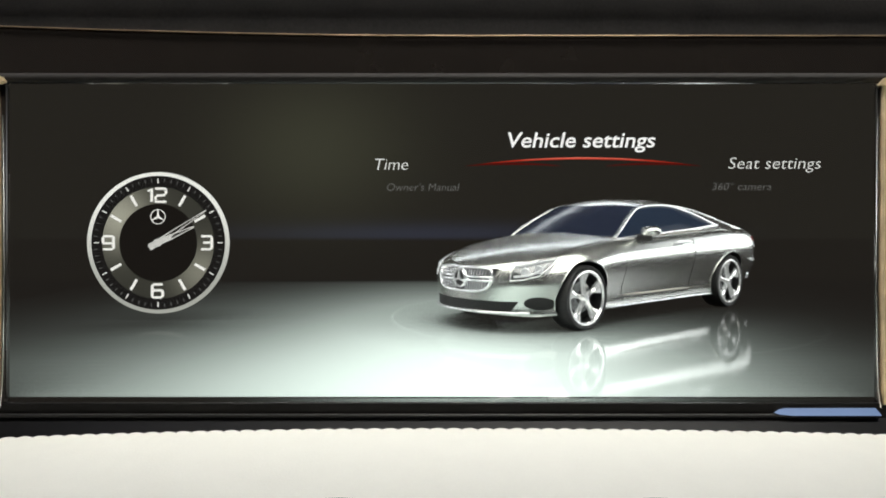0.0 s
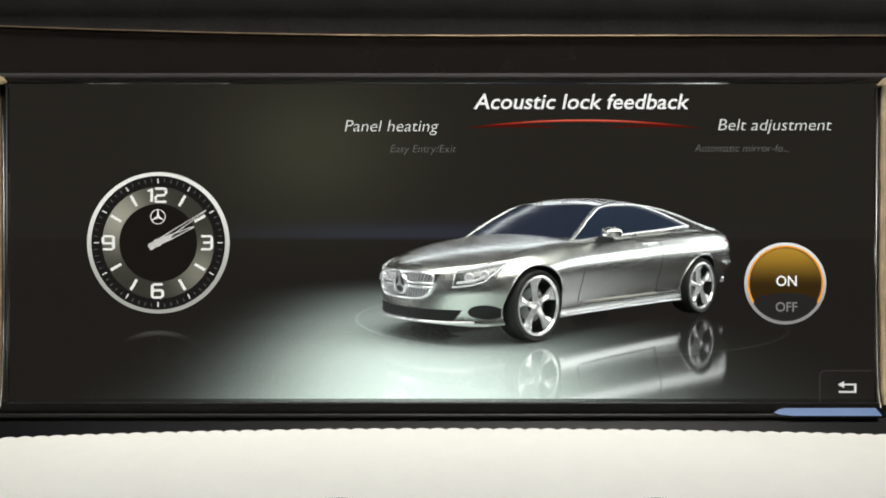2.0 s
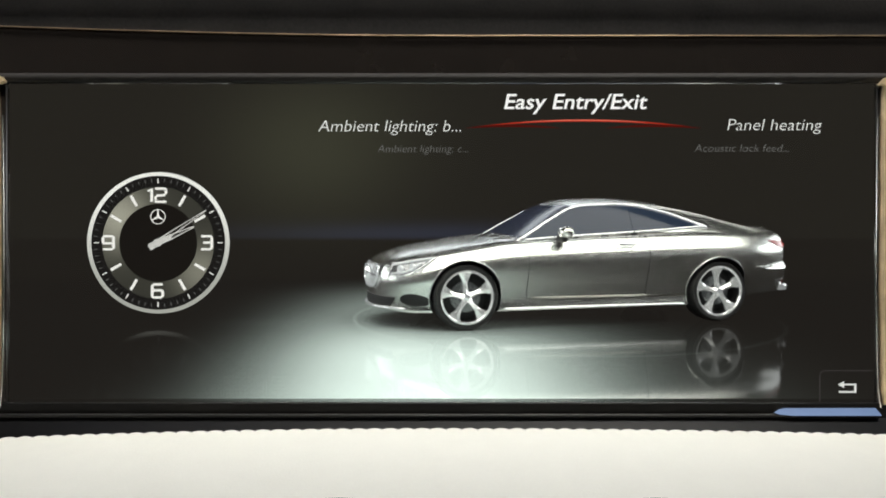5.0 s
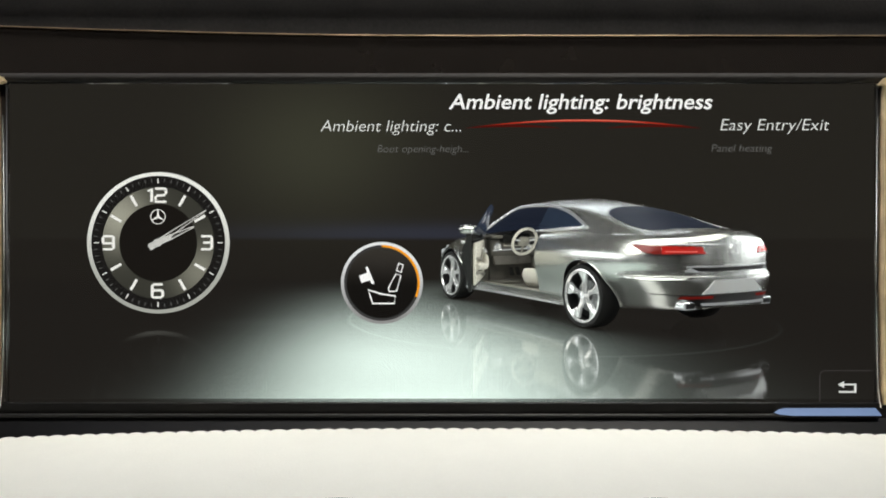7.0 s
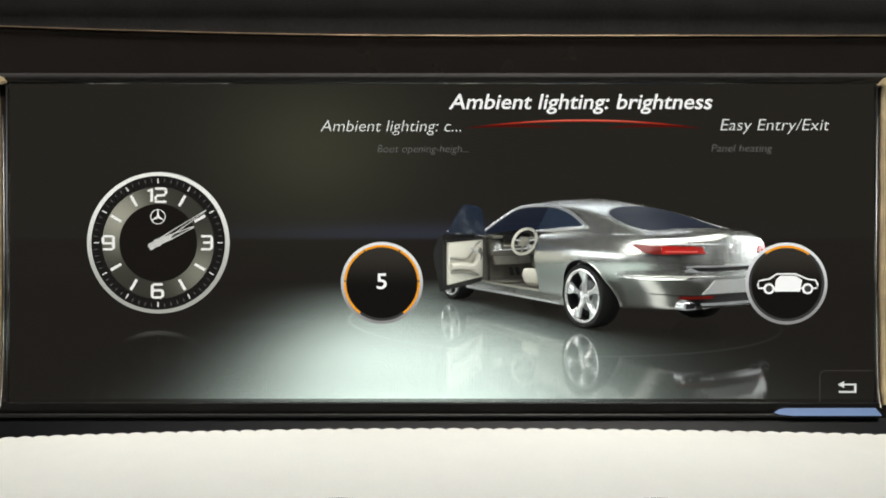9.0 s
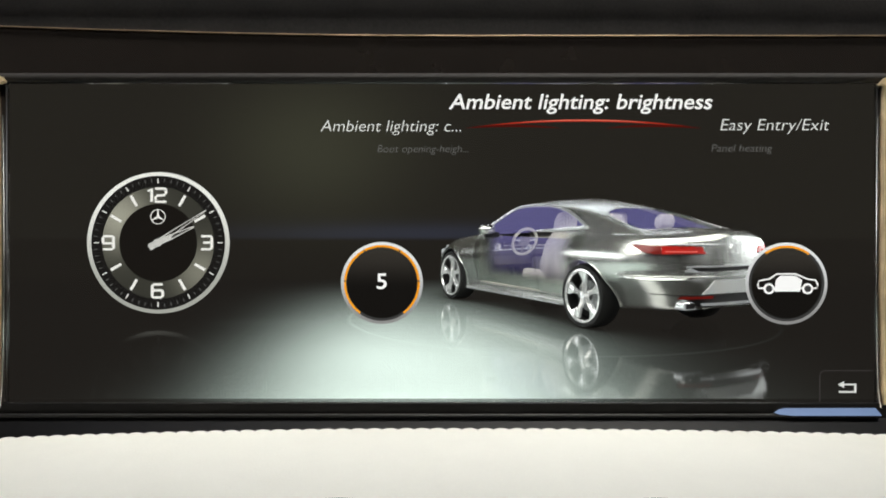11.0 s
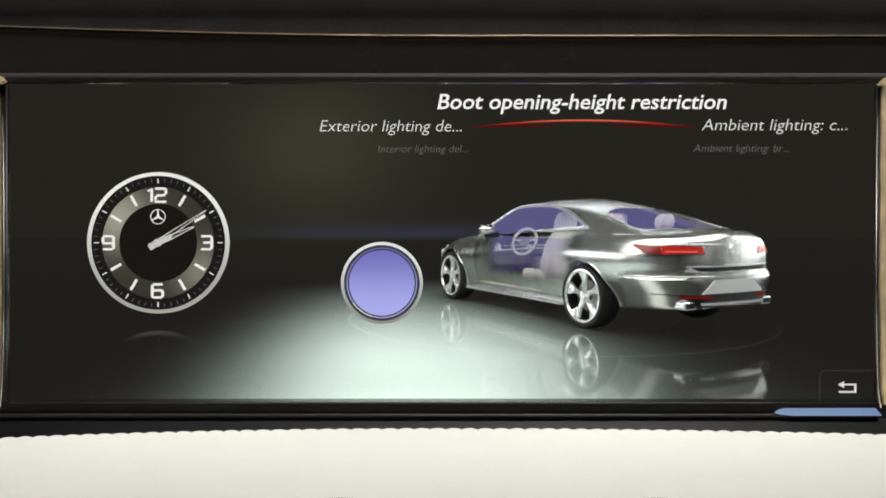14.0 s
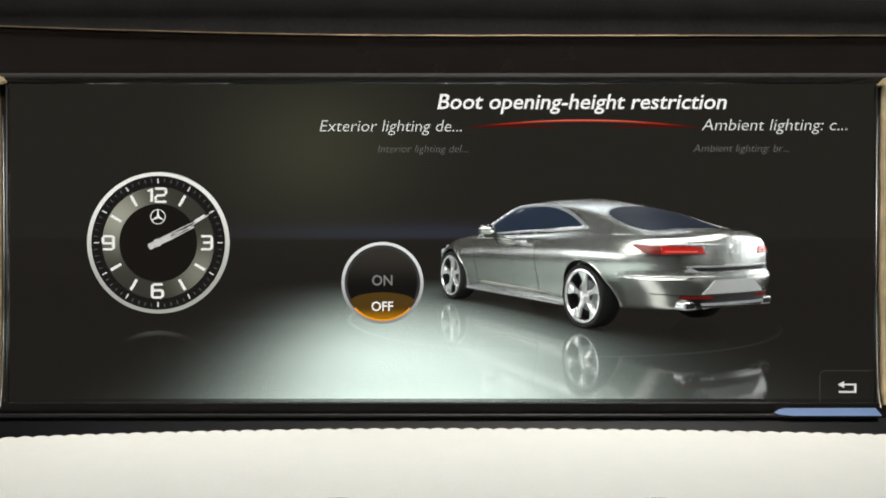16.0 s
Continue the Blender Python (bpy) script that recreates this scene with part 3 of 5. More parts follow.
def car_button():
    b = round_button("view_button", "round dark button with white car outline", 1391, 502, DARK_FACE)
    put("glow_ring", mesh_of("glow_ring", *ring(R_BTN * 0.872, R_BTN * 0.925, -35, 37, -0.0002), ORANGE), b, "orange arc")
    pts = [(-52, 2), (-50, -5), (-32, -8), (-18, -17), (14, -17), (36, -8), (50, -6), (54, 2), (52, 8)]
    put("car_outline", mesh_of("car_outline", *tube([(x * UNIT, -0.0006, -z * UNIT) for x, z in pts + [(-51, 8)]], 0.00028, 6, True), WHITE), b)
    put("door_sign", mesh_of("door_sign", *flat([(x * UNIT, -z * UNIT) for x, z in ((-22, 14), (-20, -6), (-12, -14), (14, -14), (26, -6), (22, 14))], -0.0007), WHITE), b)
    for x in (-33, 35):
        put("wheel_sign", mesh_of("wheel_sign", *ring(6.0 * UNIT, 9.5 * UNIT, y=-0.0010, cx=x * UNIT, cz=-9 * UNIT), WHITE), b)
        put("wheel_centre", mesh_of("wheel_centre", *disc(6.0 * UNIT, -0.0009, cx=x * UNIT, cz=-9 * UNIT), RIM_DARK), b)
    return b


def colour_button():
    b = round_button("colour_button", "round silver-rimmed button with violet face", 676, 501, VIOLET)
    put("groove", mesh_of("groove", *ring(R_BTN * 0.80, R_BTN * 0.835, y=-0.0002), RIM_DARK), b)
    put("marker", mesh_of("marker", *ring(R_BTN * 0.84, R_BTN * 0.86, 196, 235, y=-0.0003), PALE), b)
    return b


BTN_LEVEL, BTN_CAR, BTN_COLOUR = level_button(), car_button(), colour_button()


def back_key():
    b = thing("back_key", "faintly outlined corner key with white return arrow", "button", pose(ux(1498), -0.0002, uz(685)))
    def fl(pts, mat, nm):
        put(nm, mesh_of(nm, *flat([(x * UNIT, -z * UNIT) for x, z in pts], -0.0002), mat), b)
    fl([(x * 0.86, z * 0.84) for x, z in ((-18, -5), (-6, -12), (-6, -7), (19, -7), (19, 12), (-16, 12), (-16, 8.5), (15.4, 8.5), (15.4, -3.5), (-6, -3.5), (-6, 2))], PALE, "arrow")
    path = [(-48, 27), (-48, -20), (-46, -26), (-40, -29), (45, -29)]
    put("outline", mesh_of("outline", *tube([(x * UNIT, -0.0001, -z * UNIT) for x, z in path], 0.00017, 6), LINE), b)
    return b


BACK_KEY = back_key()


def lock_sign():
    b = thing("lock_sign", "amber padlock sign with sound waves", "icon", pose(ux(733), -0.0004, uz(378)))
    u = UNIT
    def soft_arc(r, w, a, side, cx):
        for k, mat, wk, y in ((0, AMBER_FAINT, 1.55, 0.0002), (0, AMBER_DIM, 1.1, 0.0), (1, AMBER, 0.6, -0.0002)):
            put("wave_glow" if k == 0 else "wave", mesh_of("wave", *ring((r - w * wk) * u, (r + w * wk) * u, side * 90 - a, side * 90 + a, y, 0.0001, 120, cx=cx * u, taper=True), mat), b)
    for side in (-1, 1):
        soft_arc(77, 7.5, 50, side, side * 28)
        soft_arc(56, 5, 48, side, side * 22)
        soft_arc(39, 3.6, 46, side, side * 15)
    shackle = ring(16 * u, 22 * u, -90, 90, -0.0003, 0.0003, 60, cz=-(-15) * u)
    legs = joined(flat([(-22 * u, 15 * u), (-16 * u, 15 * u), (-16 * u, 5 * u), (-22 * u, 5 * u)], -0.0003), flat([(16 * u, 15 * u), (22 * u, 15 * u), (22 * u, 5 * u), (16 * u, 5 * u)], -0.0003))
    put("shackle", mesh_of("shackle", *joined(shackle, legs), LOCK), b)
    body = [(-22 * u, 0), (22 * u, 0), (22 * u, -18 * u)] + [(22 * u * math.cos(radians(a)), -18 * u - 20 * u * math.sin(radians(a))) for a in range(10, 180, 10)] + [(-22 * u, -18 * u)]
    put("lock_body", mesh_of("lock_body", *flat(body, -0.0003), LOCK), b)
    inner = [(-17 * u, -6 * u), (17 * u, -6 * u), (17 * u, -18 * u)] + [(17 * u * math.cos(radians(a)), -18 * u - 15 * u * math.sin(radians(a))) for a in range(10, 180, 10)] + [(-17 * u, -18 * u)]
    put("lock_face", mesh_of("lock_face", *flat(inner, -0.0005), LOCK_DARK), b)
    put("keyhole", mesh_of("keyhole", *joined(disc(4 * u, -0.0007, cz=-15 * u), flat([(-1.6 * u, -16 * u), (1.6 * u, -16 * u), (2.6 * u, -27 * u), (-2.6 * u, -27 * u)], -0.0007)), LOCK), b)
    return b


LOCK_SIGN = lock_sign()


# ---- the stage: floor, backdrop, ring line, added softboxes, clock ----
def stage():
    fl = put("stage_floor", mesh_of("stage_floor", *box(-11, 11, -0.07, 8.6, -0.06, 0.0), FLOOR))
    tagged(fl, "polished stage floor with pale spot of light painted on", "floor", kind="structure")
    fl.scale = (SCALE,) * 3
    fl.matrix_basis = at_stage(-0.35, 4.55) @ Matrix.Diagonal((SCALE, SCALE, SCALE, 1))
    bk = put("backdrop", mesh_of("backdrop", *box(-10.5, 10.5, 0, 0.06, -0.3, 5.6), BACK))
    tagged(bk, "dark olive-black display background", "backdrop", kind="structure")
    bk.matrix_basis = at_stage(0, 13.0) @ Matrix.Diagonal((SCALE, SCALE, SCALE, 1))
    # Softboxes added out of view, so that the car's bodywork has something to reflect.
    sb = thing("added_softbox", "white softbox added out of view to light the car", "backlight", at_stage(0, 6.2, 5.0) @ Matrix.Diagonal((SCALE, SCALE, SCALE, 1)), kind="structure")
    put("panel", mesh_of("panel", *box(-3.2, 4.0, -1.4, 1.0, 0, 0.05, 0.02), SOFTBOX), sb)
    put("case", mesh_of("case", *box(-3.3, 4.1, -1.3, 1.4, 0.052, 0.3, 0.03), BLACKOUT), sb)
    fs = thing("added_softbox", "white softbox added out of view to light the car", "backlight", Matrix.Translation((0.02, 0.06, 0.16)) @ pose(0, 0, 0, -38, 0, 0), kind="structure")
    put("panel", mesh_of("panel", *box(-0.30, 0.34, 0, 0.003, -0.07, 0.08, 0.001), SOFTBOX_FRONT), fs)
    put("case", mesh_of("case", *box(-0.305, 0.345, -0.012, -0.001, -0.075, 0.085, 0.002), BLACKOUT), fs)
    bs = thing("added_softbox", "white softbox added out of view to light the car", "backlight", at_stage(0, 12.8, 0) @ Matrix.Diagonal((SCALE, SCALE, SCALE, 1)), kind="structure")
    put("panel", mesh_of("panel", *box(-2.5, 4.5, -0.05, 0.0, 3.95, 4.4, 0.01), SOFTBOX_BACK), bs)
    put("case", mesh_of("case", *box(-2.6, 4.6, 0.002, 0.12, 3.93, 4.5, 0.02), BLACKOUT), bs)
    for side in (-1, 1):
        ss = thing("added_softbox", "white softbox added out of view to light the car", "backlight", at_stage(side * 9.0, 8.6, 0) @ Matrix.Diagonal((SCALE, SCALE, SCALE, 1)), kind="structure")
        put("panel", mesh_of("panel", *box(-0.03, 0.03, -2.9, 4.2, 0.85, 4.2, 0.01), SOFTBOX_SIDE), ss)
        put("case", mesh_of("case", *box(side * 0.16 - 0.12, side * 0.16 + 0.12, -3.0, 4.3, 0.1, 4.3, 0.03), BLACKOUT), ss)
    gw = thing("floor_glow", "glowing sheet added as wide pale light on the stage floor", "light", at_stage(0, 4.55) @ Matrix.Diagonal((SCALE, SCALE, SCALE, 1)), kind="structure")
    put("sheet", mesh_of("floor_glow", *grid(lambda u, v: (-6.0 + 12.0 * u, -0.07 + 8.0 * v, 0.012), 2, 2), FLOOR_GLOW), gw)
    return fl, gw


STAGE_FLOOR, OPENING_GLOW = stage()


def clock():
    depth = 7.77
    k = depth * SCALE / DIST          # view units at the clock's distance
    m = Matrix.Translation((ux(280) * k, depth * SCALE - DIST, uz(430) * k))
    c = thing("clock", "round analogue clock with silver rim and black dial", "clock", m)
    u = UNIT * k
    # rim sheen drawn in as a colour run
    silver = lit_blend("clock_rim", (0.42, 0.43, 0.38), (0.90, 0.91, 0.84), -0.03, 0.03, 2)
    tick = lit("clock_tick", (0.92, 0.92, 0.86))
    dim = lit("clock_tick_dim", (0.16, 0.16, 0.15))
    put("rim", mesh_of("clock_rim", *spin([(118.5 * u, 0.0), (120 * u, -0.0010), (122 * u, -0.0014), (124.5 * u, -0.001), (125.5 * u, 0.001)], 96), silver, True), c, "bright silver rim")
    put("back", mesh_of("clock_back", *disc(125 * u, 0.0008, 0.001, 96), RIM_DARK), c)
    put("outer_dial", mesh_of("outer_dial", *ring(99 * u, 118 * u, y=0.0, n=96), lit("outer_dial", (0.013, 0.012, 0.011))), c)
    m1, n1, out = material("dial_band")
    tc = node(n1, "ShaderNodeTexCoord")
    sep = n1.nodes.new("ShaderNodeSeparateXYZ")
    n1.links.new(tc.outputs["Object"], sep.inputs[0])
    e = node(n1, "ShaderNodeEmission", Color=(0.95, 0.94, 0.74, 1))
    # two bright patches painted into the band as its sheen
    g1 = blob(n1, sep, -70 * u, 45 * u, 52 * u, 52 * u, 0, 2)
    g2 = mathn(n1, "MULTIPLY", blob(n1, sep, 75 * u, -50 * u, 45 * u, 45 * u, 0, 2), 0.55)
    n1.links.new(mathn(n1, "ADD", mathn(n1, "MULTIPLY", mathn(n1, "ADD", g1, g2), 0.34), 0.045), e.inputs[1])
    n1.links.new(e.outputs[0], out.inputs[0])
    put("dial_band", mesh_of("dial_band", *ring(69 * u, 99 * u, y=-0.0001, n=96), m1), c, "brushed grey dial band with painted sheen")
    put("dial_centre", mesh_of("dial_centre", *disc(69 * u, 0.0, n=96), lit("dial_centre", (0.0115, 0.0098, 0.0080))), c)
    for i in range(60):
        a = 6 * i
        r0, w, mat = (105, 0.9, tick) if i % 5 == 0 else (108, 0.5, dim)
        s = flat([(-w * u, r0 * u), (w * u, r0 * u), (w * u, 113.5 * u), (-w * u, 113.5 * u)], -0.0004)
        put("minute_mark", mesh_of("minute_mark", *moved(s, pose(0, 0, 0, 0, a, 0)), mat), c)
    for i in range(12):
        if i % 3:
            s = flat([(-2.2 * u, 75 * u), (2.2 * u, 75 * u), (2.6 * u, 96 * u), (-2.6 * u, 96 * u)], -0.0005)
            put("hour_mark", mesh_of("hour_mark", *moved(s, pose(0, 0, 0, 0, 30 * i, 0)), tick), c)
    strokes = {"1": (((0.05, 0.80), (0.30, 1.0), (0.30, 0.0)),), "2": (((0.0, 1.0), (0.66, 1.0), (0.72, 0.92), (0.72, 0.60), (0.62, 0.52), (0.08, 0.46), (0.0, 0.38), (0.0, 0.0), (0.74, 0.0)),),
               "3": (((0.0, 1.0), (0.66, 1.0), (0.72, 0.92), (0.72, 0.08), (0.66, 0.0), (0.0, 0.0)), ((0.15, 0.51), (0.72, 0.51))),
               "6": (((0.70, 1.0), (0.08, 1.0), (0.0, 0.92), (0.0, 0.08), (0.08, 0.0), (0.66, 0.0), (0.74, 0.08), (0.74, 0.47), (0.66, 0.54), (0.0, 0.54)),),
               "9": (((0.04, 0.0), (0.66, 0.0), (0.74, 0.08), (0.74, 0.92), (0.66, 1.0), (0.08, 1.0), (0.0, 0.92), (0.0, 0.53), (0.08, 0.46), (0.74, 0.46)),)}
    for digits, x, z in ((("1", "2"), 1, -84), (("3",), 88, 0), (("6",), 1, 85), (("9",), -86, 0)):
        bars = []
        for k2, d in enumerate(digits):
            x0 = x - 10.5 + (0 if len(digits) == 1 else (-8.5, 6)[k2])
            for line in strokes[d]:
                bars.append(tube([((x0 + a * 25) * u, -0.0008, (-z - 11.5 + b * 23) * u) for a, b in line], 2.4 * u, 6))
        put("numeral", mesh_of("numeral", *joined(*bars), tick), c)
    put("emblem", mesh_of("emblem", *ring(12.0 * u, 13.3 * u, y=-0.0005, cz=46 * u), tick), c, "thin silver ring emblem")
    put("emblem_bars", mesh_of("emblem_bars", *moved(three_bars(12.4 * u, -0.0005, 0.0003), pose(0, 0, 46 * u)), tick), c)
    # sheen along the pointers drawn in as a colour run
    hand = lit_blend("clock_hand", (0.42, 0.42, 0.38), (0.80, 0.80, 0.75), -0.02, 0.02, 0)
    hr = put("hour_hand", mesh_of("hour_hand", *joined(flat([(-5 * u, 20 * u), (-1.5 * u, 70 * u), (1.5 * u, 70 * u), (5 * u, 20 * u), (3 * u, 20 * u), (0.6 * u, 62 * u), (-0.6 * u, 62 * u), (-3 * u, 20 * u)], -0.0009), flat([(-5 * u, -16 * u), (-5 * u, 26 * u), (5 * u, 26 * u), (5 * u, -16 * u)], -0.0009)), hand), c)
    hr.matrix_basis = pose(0, 0, 0, 0, 66, 0)
    mi = put("minute_hand", mesh_of("minute_hand", *joined(flat([(-5 * u, 14 * u), (-1.0 * u, 103 * u), (1.0 * u, 103 * u), (5 * u, 14 * u), (3 * u, 14 * u), (0.5 * u, 92 * u), (-0.5 * u, 92 * u), (-3 * u, 14 * u)], -0.0013), flat([(-5 * u, -17 * u), (-5 * u, 18 * u), (5 * u, 18 * u), (5 * u, -17 * u)], -0.0013)), hand), c)
    put("hub", mesh_of("hub", *disc(7 * u, -0.0016, 0.0012), hand), c)
    return mi


MINUTE = clock()


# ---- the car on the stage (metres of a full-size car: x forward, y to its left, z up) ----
# Faint glow put into the paint lifts its darks; its fading is painted shade.
PAINT = surface("silver_paint", (0.80, 0.82, 0.79), 0.27, metal=0.96, size=14, vary=0.02, coat=0.2, glow=0.012, glow_colour=(1.0, 0.98, 0.90), crease_shade=0.8 * SCALE)
# Glow in the car glass and lamp housing stands in for reflected light.
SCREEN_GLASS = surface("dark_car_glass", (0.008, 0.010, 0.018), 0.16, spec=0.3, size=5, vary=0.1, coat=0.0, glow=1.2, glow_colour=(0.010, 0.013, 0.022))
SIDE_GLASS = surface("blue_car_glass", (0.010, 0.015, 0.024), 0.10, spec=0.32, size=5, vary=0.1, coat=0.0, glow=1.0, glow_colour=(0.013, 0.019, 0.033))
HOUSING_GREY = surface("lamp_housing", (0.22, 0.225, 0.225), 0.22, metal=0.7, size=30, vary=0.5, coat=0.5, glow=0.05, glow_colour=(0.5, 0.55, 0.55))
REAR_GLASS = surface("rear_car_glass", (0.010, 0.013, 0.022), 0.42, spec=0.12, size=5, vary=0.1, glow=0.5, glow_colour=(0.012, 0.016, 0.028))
RUBBER = surface("tyre_rubber", (0.014, 0.014, 0.014), 0.6, size=60, vary=0.2, grain=0.2)
# Alloy and bright trim: shine put in as a glow of their own.
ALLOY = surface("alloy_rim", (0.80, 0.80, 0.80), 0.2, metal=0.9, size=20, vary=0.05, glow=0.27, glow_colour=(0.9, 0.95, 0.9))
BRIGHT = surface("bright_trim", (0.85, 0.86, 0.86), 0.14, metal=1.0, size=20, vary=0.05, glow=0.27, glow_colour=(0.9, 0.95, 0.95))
DARK = surface("dark_plastic", (0.010, 0.010, 0.010), 0.5, size=40, vary=0.2)
# Cream interior: light put in as glow, contact shade painted into its creases.
CREAM = surface("cream_interior", (0.62, 0.60, 0.52), 0.6, size=20, vary=0.06, glow=0.50, glow_colour=(0.66, 0.66, 0.58), crease_shade=0.35 * SCALE)
# Darker copies of the interior, with the cabin's shade put into the colour.
CABIN = surface("cabin_shade", (0.16, 0.152, 0.132), 0.7, size=12, vary=0.3, glow=0.07, glow_colour=(0.45, 0.45, 0.40), crease_shade=0.5 * SCALE)
CREAM_DIM = surface("cream_dim", (0.40, 0.39, 0.34), 0.7, size=12, vary=0.25, glow=0.22, glow_colour=(0.5, 0.5, 0.44), crease_shade=0.6 * SCALE)
LAMP_DIM = surface("dull_red_lamp", (0.16, 0.012, 0.010), 0.2, size=20, vary=0.2, glow=0.12, glow_colour=(0.7, 0.06, 0.04))
LAMP_RED = surface("red_lamp", (0.35, 0.012, 0.010), 0.12, size=20, vary=0.2, coat=0.5, glow=0.24, glow_colour=(0.9, 0.05, 0.035))
LAMP_RED_HOT = lit("red_lamp_core", (1.0, 0.20, 0.16), 0.8)
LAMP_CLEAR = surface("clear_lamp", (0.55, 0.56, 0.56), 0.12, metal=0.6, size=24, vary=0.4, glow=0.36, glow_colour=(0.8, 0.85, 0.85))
# The plate's glow is light put into its material.
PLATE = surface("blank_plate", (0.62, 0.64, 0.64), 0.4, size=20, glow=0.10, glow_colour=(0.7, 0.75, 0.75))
HAZE = haze_material("violet_light", (0.30, 0.27, 0.66), 0.34)

def ghost_material():
    """Silver skin that thins out to clear towards the middle of the cabin and upwards."""
    m, n, out = material("see_through_silver")
    tc = node(n, "ShaderNodeTexCoord")
    sep = n.nodes.new("ShaderNodeSeparateXYZ")
    n.links.new(tc.outputs["Object"], sep.inputs[0])
    def ramp(axis, a, b):
        r = n.nodes.new("ShaderNodeMapRange")
        r.interpolation_type = "SMOOTHSTEP"
        r.inputs[1].default_value, r.inputs[2].default_value = a, b
        r.inputs[3].default_value, r.inputs[4].default_value = 0.0, 1.0
        n.links.new(sep.outputs[axis], r.inputs[0])
        return r.outputs[0]
    low = mathn(n, "SUBTRACT", 1.0, ramp(2, 0.34, 0.56))
    ends = mathn(n, "MAXIMUM", ramp(0, 0.25, 0.80), mathn(n, "SUBTRACT", 1.0, ramp(0, -1.36, -1.0)))
    g = node(n, "ShaderNodeBsdfPrincipled", Roughness=0.21, Metallic=0.93)
    g.inputs["Base Color"].default_value = (0.68, 0.70, 0.655, 1)
    t = node(n, "ShaderNodeBsdfTransparent", Color=(1, 1, 1, 1))
    mix = n.nodes.new("ShaderNodeMixShader")
    n.links.new(mathn(n, "MAXIMUM", low, ends), mix.inputs[0])
    n.links.new(t.outputs[0], mix.inputs[1])
    n.links.new(g.outputs[0], mix.inputs[2])
    n.links.new(mix.outputs[0], out.inputs[0])
    return m


GHOST = ghost_material()
HALF = [(-1.9, 0.95), (-1.4, 0.95), (-0.6, 0.93), (0.4, 0.925), (1.3, 0.945), (1.5, 0.945)]
SHOULDER = [(-2.65, 0.96), (-2.5, 0.985), (-2.0, 1.015), (-1.4, 1.03), (-0.5, 1.005), (0.6, 0.955), (0.9, 0.94), (1.4, 0.87), (1.75, 0.805), (2.0, 0.765), (2.2, 0.725), (2.372, 0.645)]
DECK = [(-2.65, 1.005), (-2.6, 1.05), (-2.45, 1.075), (-2.1, 1.075), (-1.7, 1.065), (-1.2, 1.05), (0.0, 1.0), (0.7, 1.0), (0.95, 0.995), (1.4, 0.945), (1.9, 0.865), (2.15, 0.80), (2.30, 0.735), (2.372, 0.675)]
SILL = [(-2.65, 0.32), (-2.4, 0.285), (-2.0, 0.26), (-1.6, 0.21), (-1.2, 0.19), (1.2, 0.18), (2.0, 0.175), (2.372, 0.205)]
NOSE, TAIL = 2.372, -2.65
AXLE = 1.4725
R_WHEEL = 0.35


def width(x, tail=2.9):
    """Half width: full over the axles, rounded off in plan towards nose and tail."""
    w = spline(HALF, x)
    if x > 1.4725:
        w *= max(0.0, 1 - ((x - 1.4725) / (NOSE - 1.4725)) ** 2.3) ** (1 / 2.3)
    elif x < -1.6:
        w *= max(0.0, 1 - ((-1.6 - x) / (-1.6 - TAIL)) ** tail) ** (1 / tail)
    return w


def section(x):
    """Half section of the lower body, from the bottom middle to the top middle."""
    w, zs, zc, zb = width(x), spline(SHOULDER, x), spline(DECK, x), spline(SILL, x)
    side = ((0.0, 0.0), (0.45, 0.0), (0.86, 0.0), (0.908, 0.012), (0.919, 0.030), (0.921, 0.050), (0.919, 0.068), (0.914, 0.095), (0.912, 0.15), (0.916, 0.21), (0.926, 0.29), (0.942, 0.36), (0.959, 0.43), (0.975, 0.50), (0.988, 0.56), (0.997, 0.62), (1.0, 0.68), (0.996, 0.735), (0.986, 0.785), (0.971, 0.822), (0.960, 0.845), (0.948, 0.875), (0.931, 0.91), (0.908, 0.945), (0.878, 0.975), (0.835, 1.0))
    low = width(x, 3.5) * (1 + 0.010 * min(1.0, max(0.0, (-1.7 - x) / 0.3)))
    pts = []
    for a, b in side:
        z = zb + (zs - zb) * b
        k = 1 / (1 + math.exp((z - 0.625) / 0.010)) if x < -1.6 else 0.0
        tuck = 0.19 * k * max(0.0, (0.60 - z) / 0.33) ** 1.4 * min(1.0, max(0.0, (-1.62 - x) / 0.25))
        if x > 1.5:
            tuck = 0.10 * min(1.0, (x - 1.5) / 0.5) * min(1.0, max(0.0, (z - 0.50) / 0.25))
        pts.append(((w + (low - w) * k) * a * (1 - tuck), z))
    y0, z0 = pts[-1]
    for i in range(1, 11):
        f = i / 10
        pts.append((y0 * (1 - f), z0 + (zc - z0) * (1 - (1 - f) ** 2.4)))
    return pts


